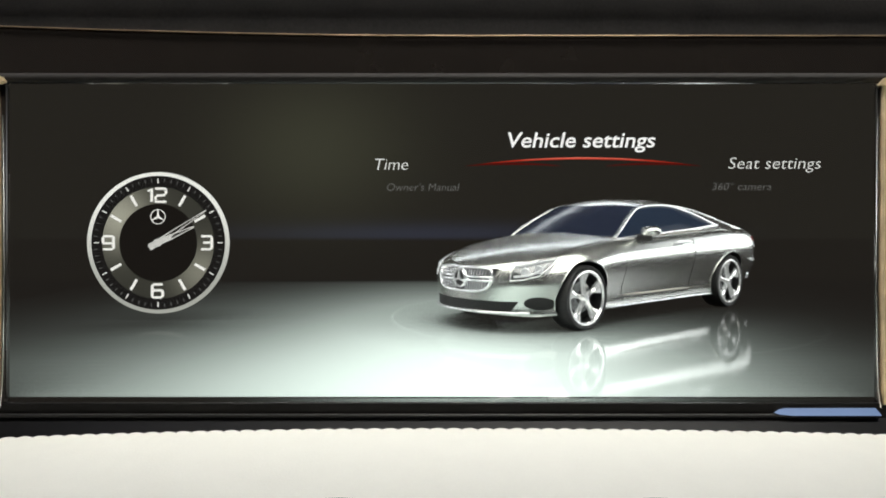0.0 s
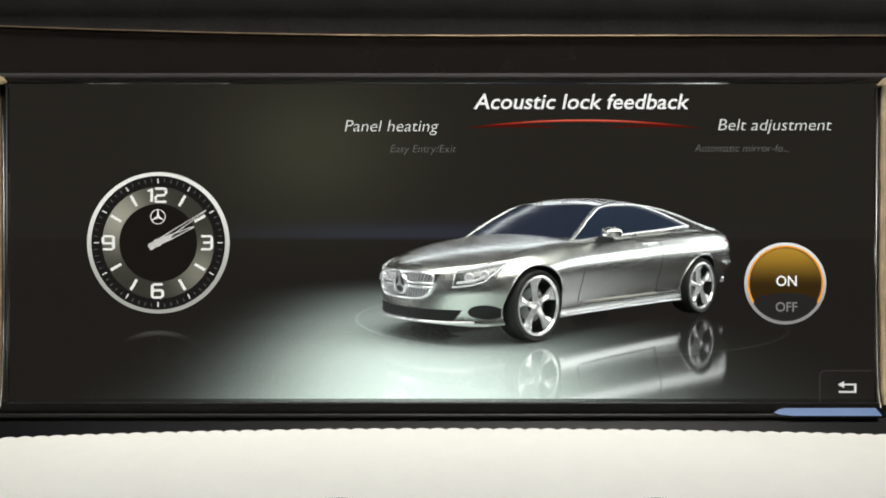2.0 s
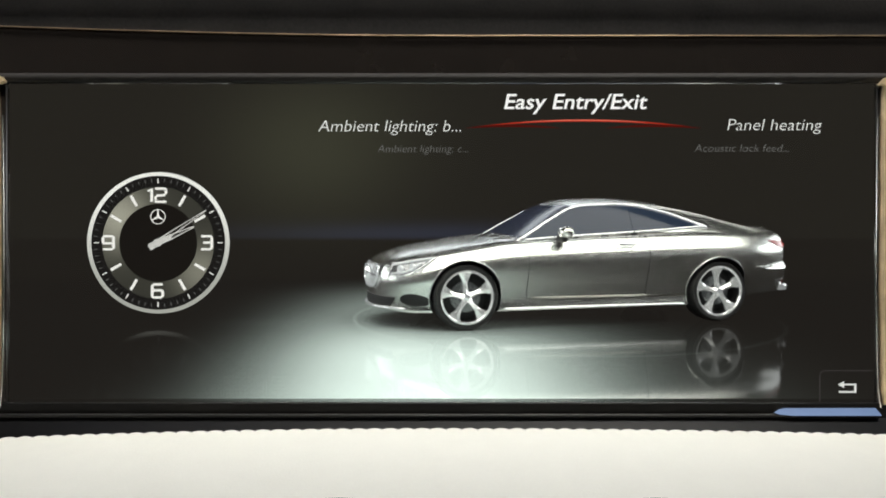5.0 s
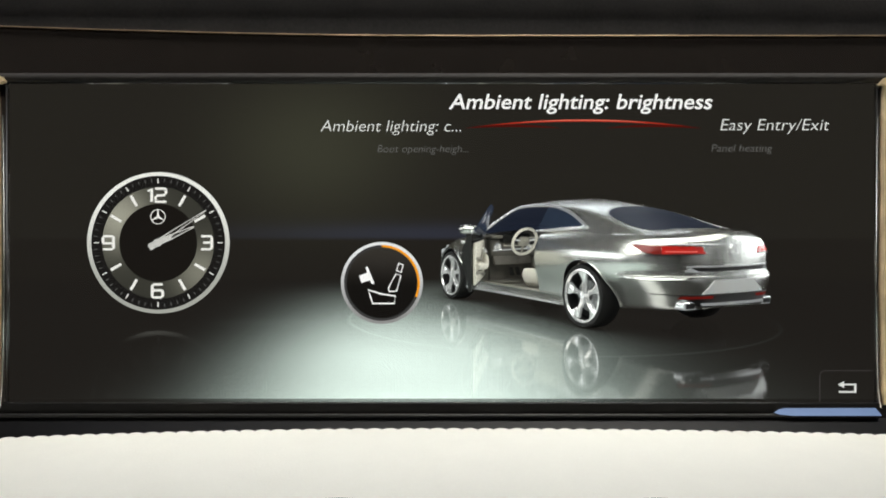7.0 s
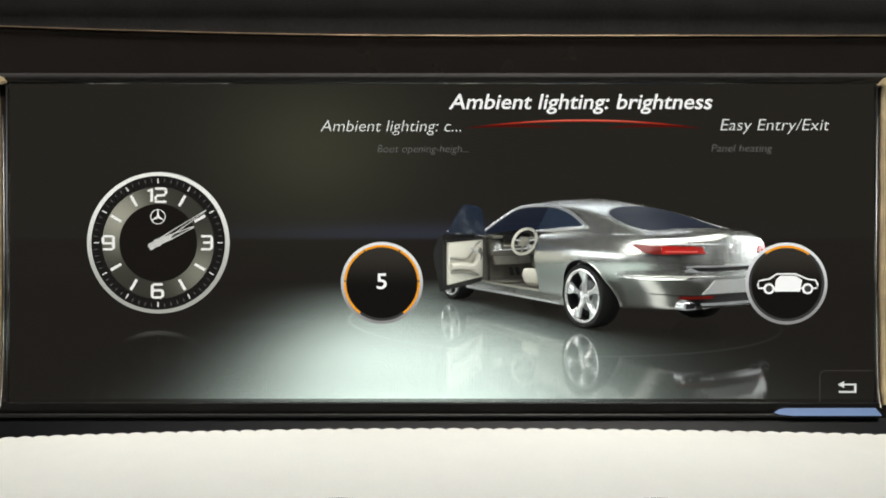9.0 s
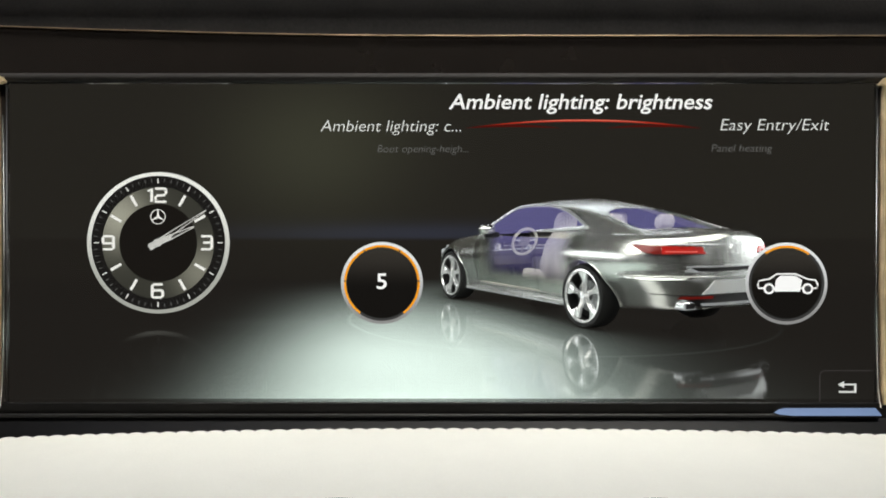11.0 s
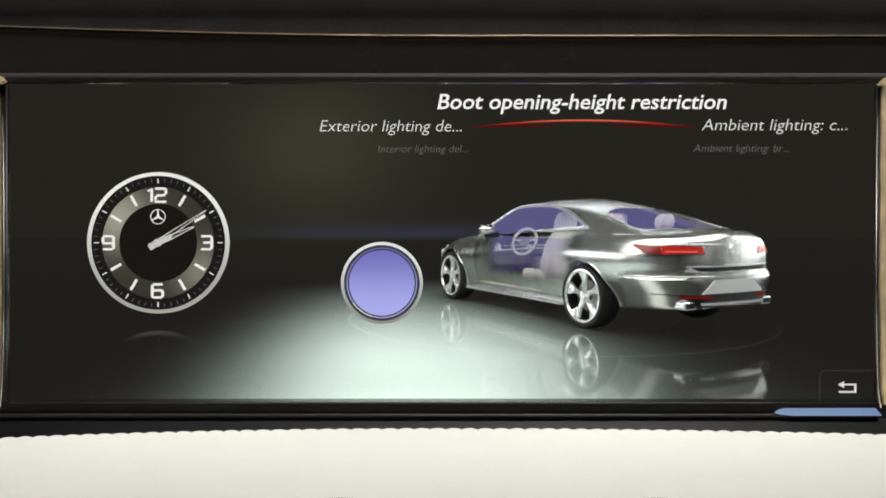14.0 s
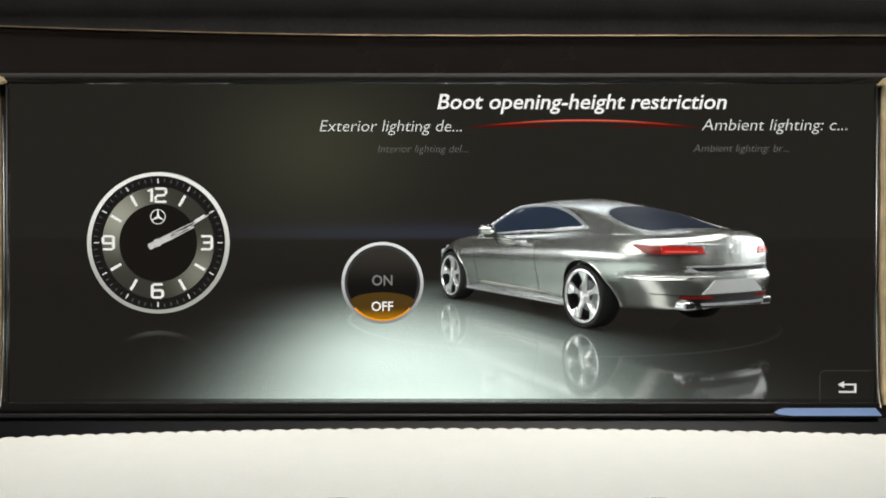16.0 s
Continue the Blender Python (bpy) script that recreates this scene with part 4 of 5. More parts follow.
def body_shell():
    """Closed lower body: dense rings where nose and tail round off."""
    tail = [-1.6 + (TAIL + 1.6) * math.sin(math.pi / 2 * (1 - i / 36)) ** 0.9 for i in range(1, 36)]
    nose = [1.4725 + (NOSE - 1.4725) * math.sin(math.pi / 2 * i / 36) ** 0.9 for i in range(1, 36)]
    xs = [TAIL + 0.0004] + tail + [-1.6 + (1.4725 + 1.6) * i / 44 for i in range(45)] + nose + [NOSE - 0.0004]
    v, f = [], []
    for x in xs:
        half = section(x)
        # the tail leans in at the top, the grille leans back
        lean = lambda z: 0.0 if -2.2 < x < 1.9 else (0.055 * (0.80 - z) * (x - 1.9) / 0.47 if x > 0 else 0.06 * (z - 0.60) * (-2.2 - x) / 0.45)
        v += [(x + lean(z), -y, z) for y, z in half] + [(x + lean(z), y, z) for y, z in half[-2:0:-1]]
    n = 2 * len(half) - 2
    for i in range(len(xs) - 1):
        for j in range(n):
            k = (j + 1) % n
            f.append([i * n + j, i * n + k, (i + 1) * n + k, (i + 1) * n + j])
    f += [list(range(n))[::-1], [(len(xs) - 1) * n + j for j in range(n)]]
    return v, f


def carve(me, cuts, op="DIFFERENCE"):
    """Mesh with boxes or cylinders cut out of it, or the part inside them."""
    ob = new("carved", me)
    tools = []
    for s, mat in cuts:
        t = new("cutter", mesh_of("cutter", *s, mat))
        bm = bmesh.new()
        bm.from_mesh(t.data)
        bmesh.ops.recalc_face_normals(bm, faces=bm.faces[:])
        bm.to_mesh(t.data)
        bm.free()
        md = ob.modifiers.new("cut", "BOOLEAN")
        md.operation, md.object, md.solver = op, t, "EXACT"
        md.material_mode = "TRANSFER"
        tools.append(t)
    bpy.context.view_layer.update()
    out = bpy.data.meshes.new_from_object(ob.evaluated_get(bpy.context.evaluated_depsgraph_get()))
    for o in tools + [ob]:
        bpy.data.objects.remove(o)
    return out


def cylinder_y(x, z, r, y0, y1, n=64):
    v = [Vector((x + r * math.cos(2 * math.pi * i / n), y, z + r * math.sin(2 * math.pi * i / n))) for y in (y0, y1) for i in range(n)]
    return v, [[i, (i + 1) % n, n + (i + 1) % n, n + i] for i in range(n)] + [list(range(n))[::-1], list(range(n, 2 * n))]


# greenhouse lines
RAIL_Y = [(-2.15, 0.70), (-1.5, 0.625), (-1.0, 0.60), (-0.4, 0.60), (0.18, 0.62), (0.45, 0.68), (0.72, 0.752), (0.95, 0.80)]
BELT = [(-2.15, 0.99), (-1.7, 1.005), (-1.37, 1.025), (-0.5, 1.012), (0.0, 0.985), (0.58, 0.955), (0.95, 0.93)]
BELT_Y = [(-2.15, 0.77), (-1.7, 0.83), (-1.37, 0.82), (-0.5, 0.795), (0.0, 0.80), (0.58, 0.795), (0.95, 0.80)]
RAIL_Z = [(-2.15, 1.015), (-1.8, 1.10), (-1.4, 1.205), (-0.9, 1.295), (-0.35, 1.34), (0.0, 1.33), (0.18, 1.305), (0.45, 1.185), (0.72, 1.03), (0.95, 0.89)]
CROWN = [(-2.15, 0.04), (-1.6, 0.06), (-0.9, 0.075), (0.1, 0.07), (0.7, 0.065), (0.95, 0.06)]


def top_sheet(x, f):
    """Roof and screens: f from -1 to 1 across."""
    y, z, c = spline(RAIL_Y, x), spline(RAIL_Z, x), spline(CROWN, x)
    return Vector((x, y * f, z + c * (1 - abs(f) ** 2.2)))


def side_sheet(x, f, s):
    """Side of the greenhouse: f from 0 at the belt to 1 at the rail; s is the side."""
    y1, z1 = spline(RAIL_Y, x), spline(RAIL_Z, x)
    z0 = min(spline(BELT, x), z1)
    y0 = y1 + (spline(BELT_Y, x) - y1) * min(1.0, (z1 - z0) / 0.10)
    return Vector((x, s * (y0 + (y1 - y0) * (f - 0.22 * f * (1 - f))), z0 + (z1 - z0) * f))


def window_top(x):
    """How far up the greenhouse side the window reaches: it curves down to a point at its rear end."""
    t = min(1.0, max(0.0, (-0.30 - x) / 1.08))
    return 1.0 - 0.72 * t ** 2.6


def window_low(x):
    """Lower edge of the window, which rises to meet the upper one."""
    t = min(1.0, max(0.0, (-0.30 - x) / 1.08))
    return 0.28 * t ** 2.2


def window_at(x, v, s):
    a, b = window_low(x), window_top(x) * 0.985
    return side_sheet(x, a + (b - a) * v, s)


def shell(sheet, thick=0.018):
    """Gives a sheet thickness along its vertex normals."""
    v, f = sheet
    me = bpy.data.meshes.new("s")
    me.from_pydata([tuple(p) for p in v], [], f)
    me.update()
    bm = bmesh.new()
    bm.from_mesh(me)
    bmesh.ops.recalc_face_normals(bm, faces=bm.faces[:])
    mid = sum((p.co for p in bm.verts), Vector()) / len(bm.verts)
    face = bm.faces[:][len(bm.faces) // 2]
    if face.normal.dot(face.calc_center_median() - Vector((mid.x, 0, 0.7))) < 0:
        bmesh.ops.reverse_faces(bm, faces=bm.faces[:])
    bm.normal_update()
    bmesh.ops.solidify(bm, geom=bm.faces[:], thickness=thick)
    bm.verts.index_update()
    out = [p.co.copy() for p in bm.verts], [[p.index for p in q.verts] for q in bm.faces]
    bm.free()
    bpy.data.meshes.remove(me)
    return out


def layered(sheet, thick=0.012):
    """A sheet with a second one below it, closed along its borders by the bodywork round it."""
    v, f = sheet
    return joined((v, f), ([p - Vector((0, 0, thick)) for p in v], [q[::-1] for q in f]))


def drape(tree, origin, way, uax, vax, corners, lift=0.012, nu=10, nv=6, thick=0.02, rounded=False):
    """A plate laid on the body: four corners in a view plane, thrown along way on to the shell."""
    way, uax, vax = (Vector(a).normalized() for a in (way, uax, vax))
    (a, b), (c, d), (e, g), (h, k) = corners
    def fn(u, v):
        if rounded:
            s, t = 2 * u - 1, 2 * v - 1
            u, v = 0.5 + 0.5 * s * math.sqrt(1 - 0.5 * t * t), 0.5 + 0.5 * t * math.sqrt(1 - 0.5 * s * s)
        p = ((a * (1 - u) + c * u) * (1 - v) + (h * (1 - u) + e * u) * v, (b * (1 - u) + d * u) * (1 - v) + (k * (1 - u) + g * u) * v)
        o = Vector(origin) + uax * p[0] + vax * p[1]
        hit = tree.ray_cast(o, way)[0]
        return (hit or tree.find_nearest(o + way * 2.0)[0]) - way * lift
    v, f = grid(fn, nu, nv)
    back = [p + way * thick for p in v]
    n = len(v)
    rim = [i * (nv + 1) for i in range(nu + 1)] + [nu * (nv + 1) + j for j in range(1, nv + 1)] + [i * (nv + 1) + nv for i in range(nu - 1, -1, -1)] + [j for j in range(nv - 1, 0, -1)]
    faces = f + [[i + n for i in q[::-1]] for q in f] + [[rim[i], rim[(i + 1) % len(rim)], rim[(i + 1) % len(rim)] + n, rim[i] + n] for i in range(len(rim))]
    return v + back, faces


def wheel(car, x, s):
    w = put("wheel", None, car, "", pose(x, s * 0.80, R_WHEEL))
    tw = 0.125
    tyre = spin([(0.265, -tw * 0.8), (0.282, -tw), (0.328, -tw), (0.345, -tw * 0.7), (0.35, 0), (0.345, tw * 0.7), (0.328, tw), (0.282, tw), (0.265, tw * 0.8)], 56)
    put("tyre", autosmooth(mesh_of("tyre", *tyre, RUBBER), 60), w, "black tyre")
    hoop = spin([(0.286, s * 0.118), (0.286, s * 0.128), (0.270, s * 0.130), (0.260, s * 0.112)], 56)
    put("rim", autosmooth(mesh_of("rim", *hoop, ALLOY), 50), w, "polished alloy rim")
    # rim inside and backing disc made dark, as painted shade between the spokes
    put("shade_barrel", autosmooth(mesh_of("shade_barrel", *spin([(0.260, s * 0.112), (0.254, s * 0.02), (0.254, -s * 0.1)], 40), DARK), 50), w)
    put("brake_disc", mesh_of("brake_disc", *spin([(0.07, s * 0.035), (0.165, s * 0.033), (0.165, s * 0.01)], 36), HOUSING_GREY), w, "grey brake disc")
    put("gap_shade_disc", mesh_of("gap_shade_disc", *spin([(0.0, s * 0.015), (0.254, s * 0.0)], 40), DARK), w)
    for i in range(5):
        a, lean = 72 * i, 0.55
        def spoke(u, v):
            r = 0.02 + 0.246 * u
            half = 0.036 - 0.016 * math.sin(math.pi * min(1.0, u * 1.15)) + 0.038 * u ** 4
            return (half * (2 * v - 1) + lean * (0.010 + 0.030 * u ** 1.2), s * (0.116 - 0.016 * math.sin(math.pi * u) + 0.010 * math.cos(2 * math.pi * (v - 0.5)) - 0.018 * u ** 3 * (1 - abs(2 * v - 1))), math.sqrt(max(r * r - (half * (2 * v - 1) * u) ** 2, 0.0004)))
        sv, sf = grid(spoke, 6, 4)
        bk = [Vector((p.x, p.y - s * 0.03, p.z)) for p in sv]
        n = len(sv)
        sides = [[i2 * 5, i2 * 5 + 5, i2 * 5 + 5 + n, i2 * 5 + n] for i2 in range(6)] + [[i2 * 5 + 4, i2 * 5 + 9, i2 * 5 + 9 + n, i2 * 5 + 4 + n] for i2 in range(6)]
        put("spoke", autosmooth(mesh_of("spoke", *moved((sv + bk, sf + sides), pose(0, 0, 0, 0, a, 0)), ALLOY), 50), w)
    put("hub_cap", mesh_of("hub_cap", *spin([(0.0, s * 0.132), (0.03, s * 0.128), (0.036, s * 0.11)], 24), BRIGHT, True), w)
    return w


def cushion_shape(rings, n=28, power=3.2):
    """Padded form from stacked rounded sections (centre x, z, half depth, half width)."""
    v, f = [], []
    for cx, z, d, w in rings:
        for k in range(n):
            a = 2 * math.pi * k / n
            c, q = math.cos(a), math.sin(a)
            v.append(Vector((cx + d * math.copysign(abs(c) ** (2 / power), c), w * math.copysign(abs(q) ** (2 / power), q), z)))
    for i in range(len(rings) - 1):
        for k in range(n):
            f.append([i * n + k, i * n + (k + 1) % n, (i + 1) * n + (k + 1) % n, (i + 1) * n + k])
    f += [list(range(n))[::-1], [(len(rings) - 1) * n + k for k in range(n)]]
    return v, f


def seat(name, label, x, y, car, rear=False):
    st = put(name, None, car, label, pose(x, y, 0.0))
    if not rear:
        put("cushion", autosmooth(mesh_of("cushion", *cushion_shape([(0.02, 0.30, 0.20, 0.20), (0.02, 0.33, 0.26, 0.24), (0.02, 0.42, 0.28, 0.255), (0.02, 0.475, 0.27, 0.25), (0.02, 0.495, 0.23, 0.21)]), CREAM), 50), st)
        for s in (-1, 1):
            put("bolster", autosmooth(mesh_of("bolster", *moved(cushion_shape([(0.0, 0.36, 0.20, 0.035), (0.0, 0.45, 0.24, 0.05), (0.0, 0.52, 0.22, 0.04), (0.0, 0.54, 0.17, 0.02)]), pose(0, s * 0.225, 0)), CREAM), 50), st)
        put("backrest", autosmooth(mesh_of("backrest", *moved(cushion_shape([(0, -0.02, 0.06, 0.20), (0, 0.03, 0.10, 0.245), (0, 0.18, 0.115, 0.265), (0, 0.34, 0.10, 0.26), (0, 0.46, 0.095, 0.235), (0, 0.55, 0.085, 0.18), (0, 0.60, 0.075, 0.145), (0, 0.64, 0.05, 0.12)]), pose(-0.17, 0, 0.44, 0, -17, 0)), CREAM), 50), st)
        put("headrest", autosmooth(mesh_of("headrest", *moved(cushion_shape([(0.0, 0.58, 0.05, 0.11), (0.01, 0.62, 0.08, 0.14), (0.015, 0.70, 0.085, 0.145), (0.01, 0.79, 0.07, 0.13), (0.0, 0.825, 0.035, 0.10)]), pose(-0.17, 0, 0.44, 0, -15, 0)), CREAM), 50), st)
    else:
        put("backrest", autosmooth(mesh_of("backrest", *moved(cushion_shape([(0, 0.0, 0.06, 0.26), (0, 0.05, 0.10, 0.29), (0, 0.30, 0.10, 0.30), (0, 0.46, 0.07, 0.27), (0, 0.50, 0.03, 0.22)]), pose(0, 0, 0.58, 0, -20, 0)), CREAM), 50), st)
        put("headrest", autosmooth(mesh_of("headrest", *moved(cushion_shape([(0, 0.50, 0.04, 0.10), (0, 0.54, 0.06, 0.13), (0, 0.61, 0.06, 0.13), (0, 0.66, 0.03, 0.09)]), pose(0, 0, 0.58, 0, -16, 0)), CREAM), 50), st)
    return st


def build_car():
    car = thing("car", "silver two-door coupe with bright alloy wheels on a polished floor", "car")
    car.scale = (SCALE,) * 3
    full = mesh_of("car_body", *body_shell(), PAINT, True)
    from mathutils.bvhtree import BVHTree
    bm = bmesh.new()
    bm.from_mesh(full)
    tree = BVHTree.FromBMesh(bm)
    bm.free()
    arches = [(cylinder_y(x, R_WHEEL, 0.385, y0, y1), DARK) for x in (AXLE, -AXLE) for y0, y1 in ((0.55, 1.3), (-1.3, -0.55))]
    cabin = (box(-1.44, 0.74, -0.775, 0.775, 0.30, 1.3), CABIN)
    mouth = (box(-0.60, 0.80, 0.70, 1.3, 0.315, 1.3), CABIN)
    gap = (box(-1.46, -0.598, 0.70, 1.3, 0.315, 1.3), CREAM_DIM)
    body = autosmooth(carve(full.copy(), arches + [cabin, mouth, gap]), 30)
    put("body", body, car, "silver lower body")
    quarter_solid = carve(full.copy(), [(box(-1.457, -0.603, 0.812, 1.3, 0.320, 1.3), DARK)], "INTERSECT")
    quarter = put("quarter_panel", autosmooth(carve(quarter_solid, arches), 30), car, "silver side panel behind the door")
    # driver's door on its hinge
    hx, hy = 0.795, 0.90
    door_me = carve(full.copy(), [(box(-0.597, 0.797, 0.812, 1.3, 0.320, 1.3), DARK)], "INTERSECT")
    door_me.transform(Matrix.Translation((-hx, -hy, 0)))
    door = put("door", autosmooth(door_me, 30), car, "silver door with cream inner panel", pose(hx, hy, 0))
    put("inner_panel", autosmooth(mesh_of("inner_panel", *moved(box(-0.50, 0.74, 0.772, 0.811, 0.385, 0.89, 0.03, 3), pose(-hx, -hy, 0)), CREAM)), door, "cream leather door panel")
    put("armrest", mesh_of("armrest", *moved(tube([(-0.47, 0.765, 0.60), (-0.36, 0.735, 0.605), (-0.20, 0.72, 0.60), (0.0, 0.715, 0.575), (0.18, 0.715, 0.57), (0.32, 0.72, 0.61), (0.42, 0.735, 0.665), (0.48, 0.765, 0.69)], 0.040, 12), pose(-hx, -hy, 0)), CREAM, True), door, "curved cream armrest")
    put("panel_fold", mesh_of("panel_fold", *moved(tube([(-0.46, 0.772, 0.70), (-0.30, 0.764, 0.69), (-0.05, 0.760, 0.66), (0.12, 0.758, 0.67), (0.30, 0.760, 0.74), (0.44, 0.764, 0.83), (0.60, 0.772, 0.86)], 0.014, 8), pose(-hx, -hy, 0)), CREAM_DIM, True), door)
    put("top_rail", autosmooth(mesh_of("top_rail", *moved(box(-0.57, 0.78, 0.775, 0.815, 0.888, 0.918, 0.010, 2), pose(-hx, -hy, 0)), DARK)), door, "dark window ledge")
    put("speaker", mesh_of("speaker", *moved(spin([(0.0, -0.006), (0.075, -0.008), (0.085, 0.0)], 28), pose(0.60 - hx, 0.768 - hy, 0.70)), CABIN, True), door)
    put("pull_handle", mesh_of("pull_handle", *moved(tube([(0.10, 0.735, 0.80), (0.16, 0.715, 0.77), (0.30, 0.71, 0.74), (0.42, 0.73, 0.76)], 0.014, 8), pose(-hx, -hy, 0)), BRIGHT, True), door)
    put("map_pocket", mesh_of("map_pocket", *moved(tube([(-0.44, 0.772, 0.53), (-0.20, 0.752, 0.525), (0.08, 0.748, 0.50), (0.34, 0.752, 0.455), (0.52, 0.772, 0.43)], 0.022, 10), pose(-hx, -hy, 0)), CREAM_DIM, True), door)
    dg = shell(grid(lambda u, v: window_at(-0.47 + 1.27 * u, v, 1), 22, 6), 0.012)
    put("window_pane", mesh_of("window_pane", *moved(dg, pose(-hx, -hy, 0)), SIDE_GLASS, True), door, "dark tinted door window")
    put("handle", autosmooth(mesh_of("handle", *moved(box(-0.44, -0.22, 0.915, 0.950, 0.875, 0.905, 0.014, 2), pose(-hx, -hy, 0)), BRIGHT)), door, "bright door handle")
    def mirror(s, parent, off):
        base = put("door_mirror", autosmooth(mesh_of("door_mirror", *moved(cushion_shape([(0, -0.064, 0.004, 0.01), (0, -0.061, 0.03, 0.06), (0, -0.045, 0.065, 0.10), (0.005, 0.0, 0.085, 0.125), (0, 0.04, 0.07, 0.11), (0, 0.058, 0.035, 0.07), (0, 0.062, 0.004, 0.01)], 28, 2.1), pose(0.40 - off[0], s * 0.96 - off[1], 1.025)), PAINT), 80), parent, "silver door mirror")
        put("stalk", mesh_of("stalk", *moved(box(-0.03, 0.03, -0.12, 0.10, -0.05, 0.02, 0.015, 2), pose(0.42 - off[0], s * 0.89 - off[1], 0.970)), DARK), base)
    put("door_seal", mesh_of("door_seal", *tube([(0.805, 0.815, 0.93), (0.805, 0.825, 0.60), (0.80, 0.83, 0.38), (0.76, 0.84, 0.325), (0.40, 0.845, 0.318), (-0.60, 0.845, 0.318)], 0.013, 8), CREAM_DIM, True), car, "pale seal round the door opening")
    mirror(1, door, (hx, hy))
    mirror(-1, car, (0, 0))
    # see-through skin that the display draws over the open cabin
    clear = full.copy()
    clear.materials.clear()
    clear.materials.append(GHOST)
    skin = carve(clear, [(box(-1.457, 0.797, 0.812, 1.3, 0.320, 1.3), GHOST)], "INTERSECT")
    skin = carve(skin, [(s, GHOST) for s, _ in arches])
    ghost = put("see_through_skin", autosmooth(skin, 30), car, "silver side skin fading to clear")
    mirror(1, ghost, (0, 0))
    # greenhouse
    def header(f):
        return 0.16 + 0.15 * (1 - f * f)
    def scuttle(f):
        return 0.80 + 0.14 * (1 - f * f)
    def screen(u, v):
        f = (2 * v - 1) * 0.965
        return top_sheet(header(f) + (scuttle(f) - header(f)) * u, f)
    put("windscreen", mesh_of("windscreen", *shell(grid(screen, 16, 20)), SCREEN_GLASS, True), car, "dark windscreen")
    def roof(u, v):
        f = 2 * v - 1
        return top_sheet(-1.24 + (header(f) + 1.24) * u, f)
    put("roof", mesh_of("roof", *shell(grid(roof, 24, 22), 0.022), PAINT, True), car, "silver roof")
    # rear window: a rounded pane let into the sloping tail of the roof
    def pane_edge(a):
        c, q = math.cos(a), math.sin(a)
        return -1.71 + 0.45 * math.copysign(abs(c) ** 0.62, c), 0.90 * math.copysign(abs(q) ** 0.62, q)
    def pane(u, v):
        p, q = 2 * u - 1, 2 * v - 1
        x, f = pane_edge(math.atan2(q, p))
        k = max(abs(p), abs(q))
        return top_sheet(-1.71 + (x + 1.71) * k, f * k) + Vector((0, 0, 0.005))
    rear_win = put("rear_window", mesh_of("rear_window", *layered(grid(pane, 20, 20)), REAR_GLASS, True), car, "dark rear window")
    def tail_roof(u, v):
        a = 2 * math.pi * u
        x, f = pane_edge(a)
        c, q = math.cos(a), math.sin(a)
        k = max(abs(c), abs(q))
        return top_sheet(x + (-1.694 + 0.456 * c / k - x) * v, f + (q / k - f) * v)
    put("roof_tail", mesh_of("roof_tail", *layered(grid(tail_roof, 96, 8)), PAINT, True), car, "silver roof tail round the rear window")
    for s in (-1, 1):
        put("roof_rail", mesh_of("roof_rail", *tube([top_sheet(-2.15 + 3.05 * i / 50, s) for i in range(51)], 0.012, 10), PAINT, True), car, "silver roof rail")
        def pillar(u, v):
            x = -2.15 + 1.85 * u
            a = window_top(x) if x > -1.38 else 0.28
            return side_sheet(x, (a + (1 - a) * v) * 0.99, s)
        put("side_pillar", mesh_of("side_pillar", *shell(grid(pillar, 40, 8), 0.02), PAINT, True), car, "silver rear side pillar")
        put("lower_pillar", mesh_of("lower_pillar", *shell(grid(lambda u, v: side_sheet(-2.15 + 1.85 * u, v * (window_low(-2.15 + 1.85 * u) if -2.15 + 1.85 * u > -1.38 else 0.28) * 0.99, s), 40, 4), 0.02), PAINT, True), car)
        arc = [side_sheet(x, window_top(x) * 0.985, s) for x in [-1.38 + 2.20 * (i / 60) ** 1.4 for i in range(61)]]
        arc = [Vector((p.x, p.y + s * 0.012, p.z - 0.004)) for p in arc]
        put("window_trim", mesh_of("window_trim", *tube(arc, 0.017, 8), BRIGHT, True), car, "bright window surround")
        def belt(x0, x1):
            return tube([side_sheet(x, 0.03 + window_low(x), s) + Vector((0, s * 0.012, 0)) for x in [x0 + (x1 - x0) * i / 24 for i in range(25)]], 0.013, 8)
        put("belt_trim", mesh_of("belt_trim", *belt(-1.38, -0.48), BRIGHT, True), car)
        if s > 0:
            put("belt_trim", mesh_of("belt_trim", *moved(belt(-0.46, 0.80), pose(-hx, -hy, 0)), BRIGHT, True), door)
        else:
            put("belt_trim", mesh_of("belt_trim", *belt(-0.46, 0.80), BRIGHT, True), car)
        put("sill_trim", mesh_of("sill_trim", *tube([(x, s * (spline(HALF, x) * 0.935 + 0.012), 0.215) for x in [-1.05 + 2.1 * i / 16 for i in range(17)]], 0.009, 8), BRIGHT, True), car, "bright sill strip")
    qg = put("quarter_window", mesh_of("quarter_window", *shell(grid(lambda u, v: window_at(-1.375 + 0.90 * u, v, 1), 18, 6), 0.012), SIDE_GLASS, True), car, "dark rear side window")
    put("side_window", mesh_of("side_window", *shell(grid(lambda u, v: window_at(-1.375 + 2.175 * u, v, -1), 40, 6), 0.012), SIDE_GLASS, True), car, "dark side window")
    # front
    F = ((4, 0, 0), (-1, 0, 0), (0, 1, 0), (0, 0, 1))
    put("grille", mesh_of("grille", *drape(tree, *F, ((-0.31, 0.425), (0.31, 0.425), (0.44, 0.665), (-0.44, 0.665)), 0.010, 16, 6), DARK, True), car, "dark grille")
    def draped_bar(pts, r, nm, mat, ch=""):
        out = []
        for y, z in pts:
            h = tree.ray_cast(Vector((4, y, z)), Vector((-1, 0, 0)))[0]
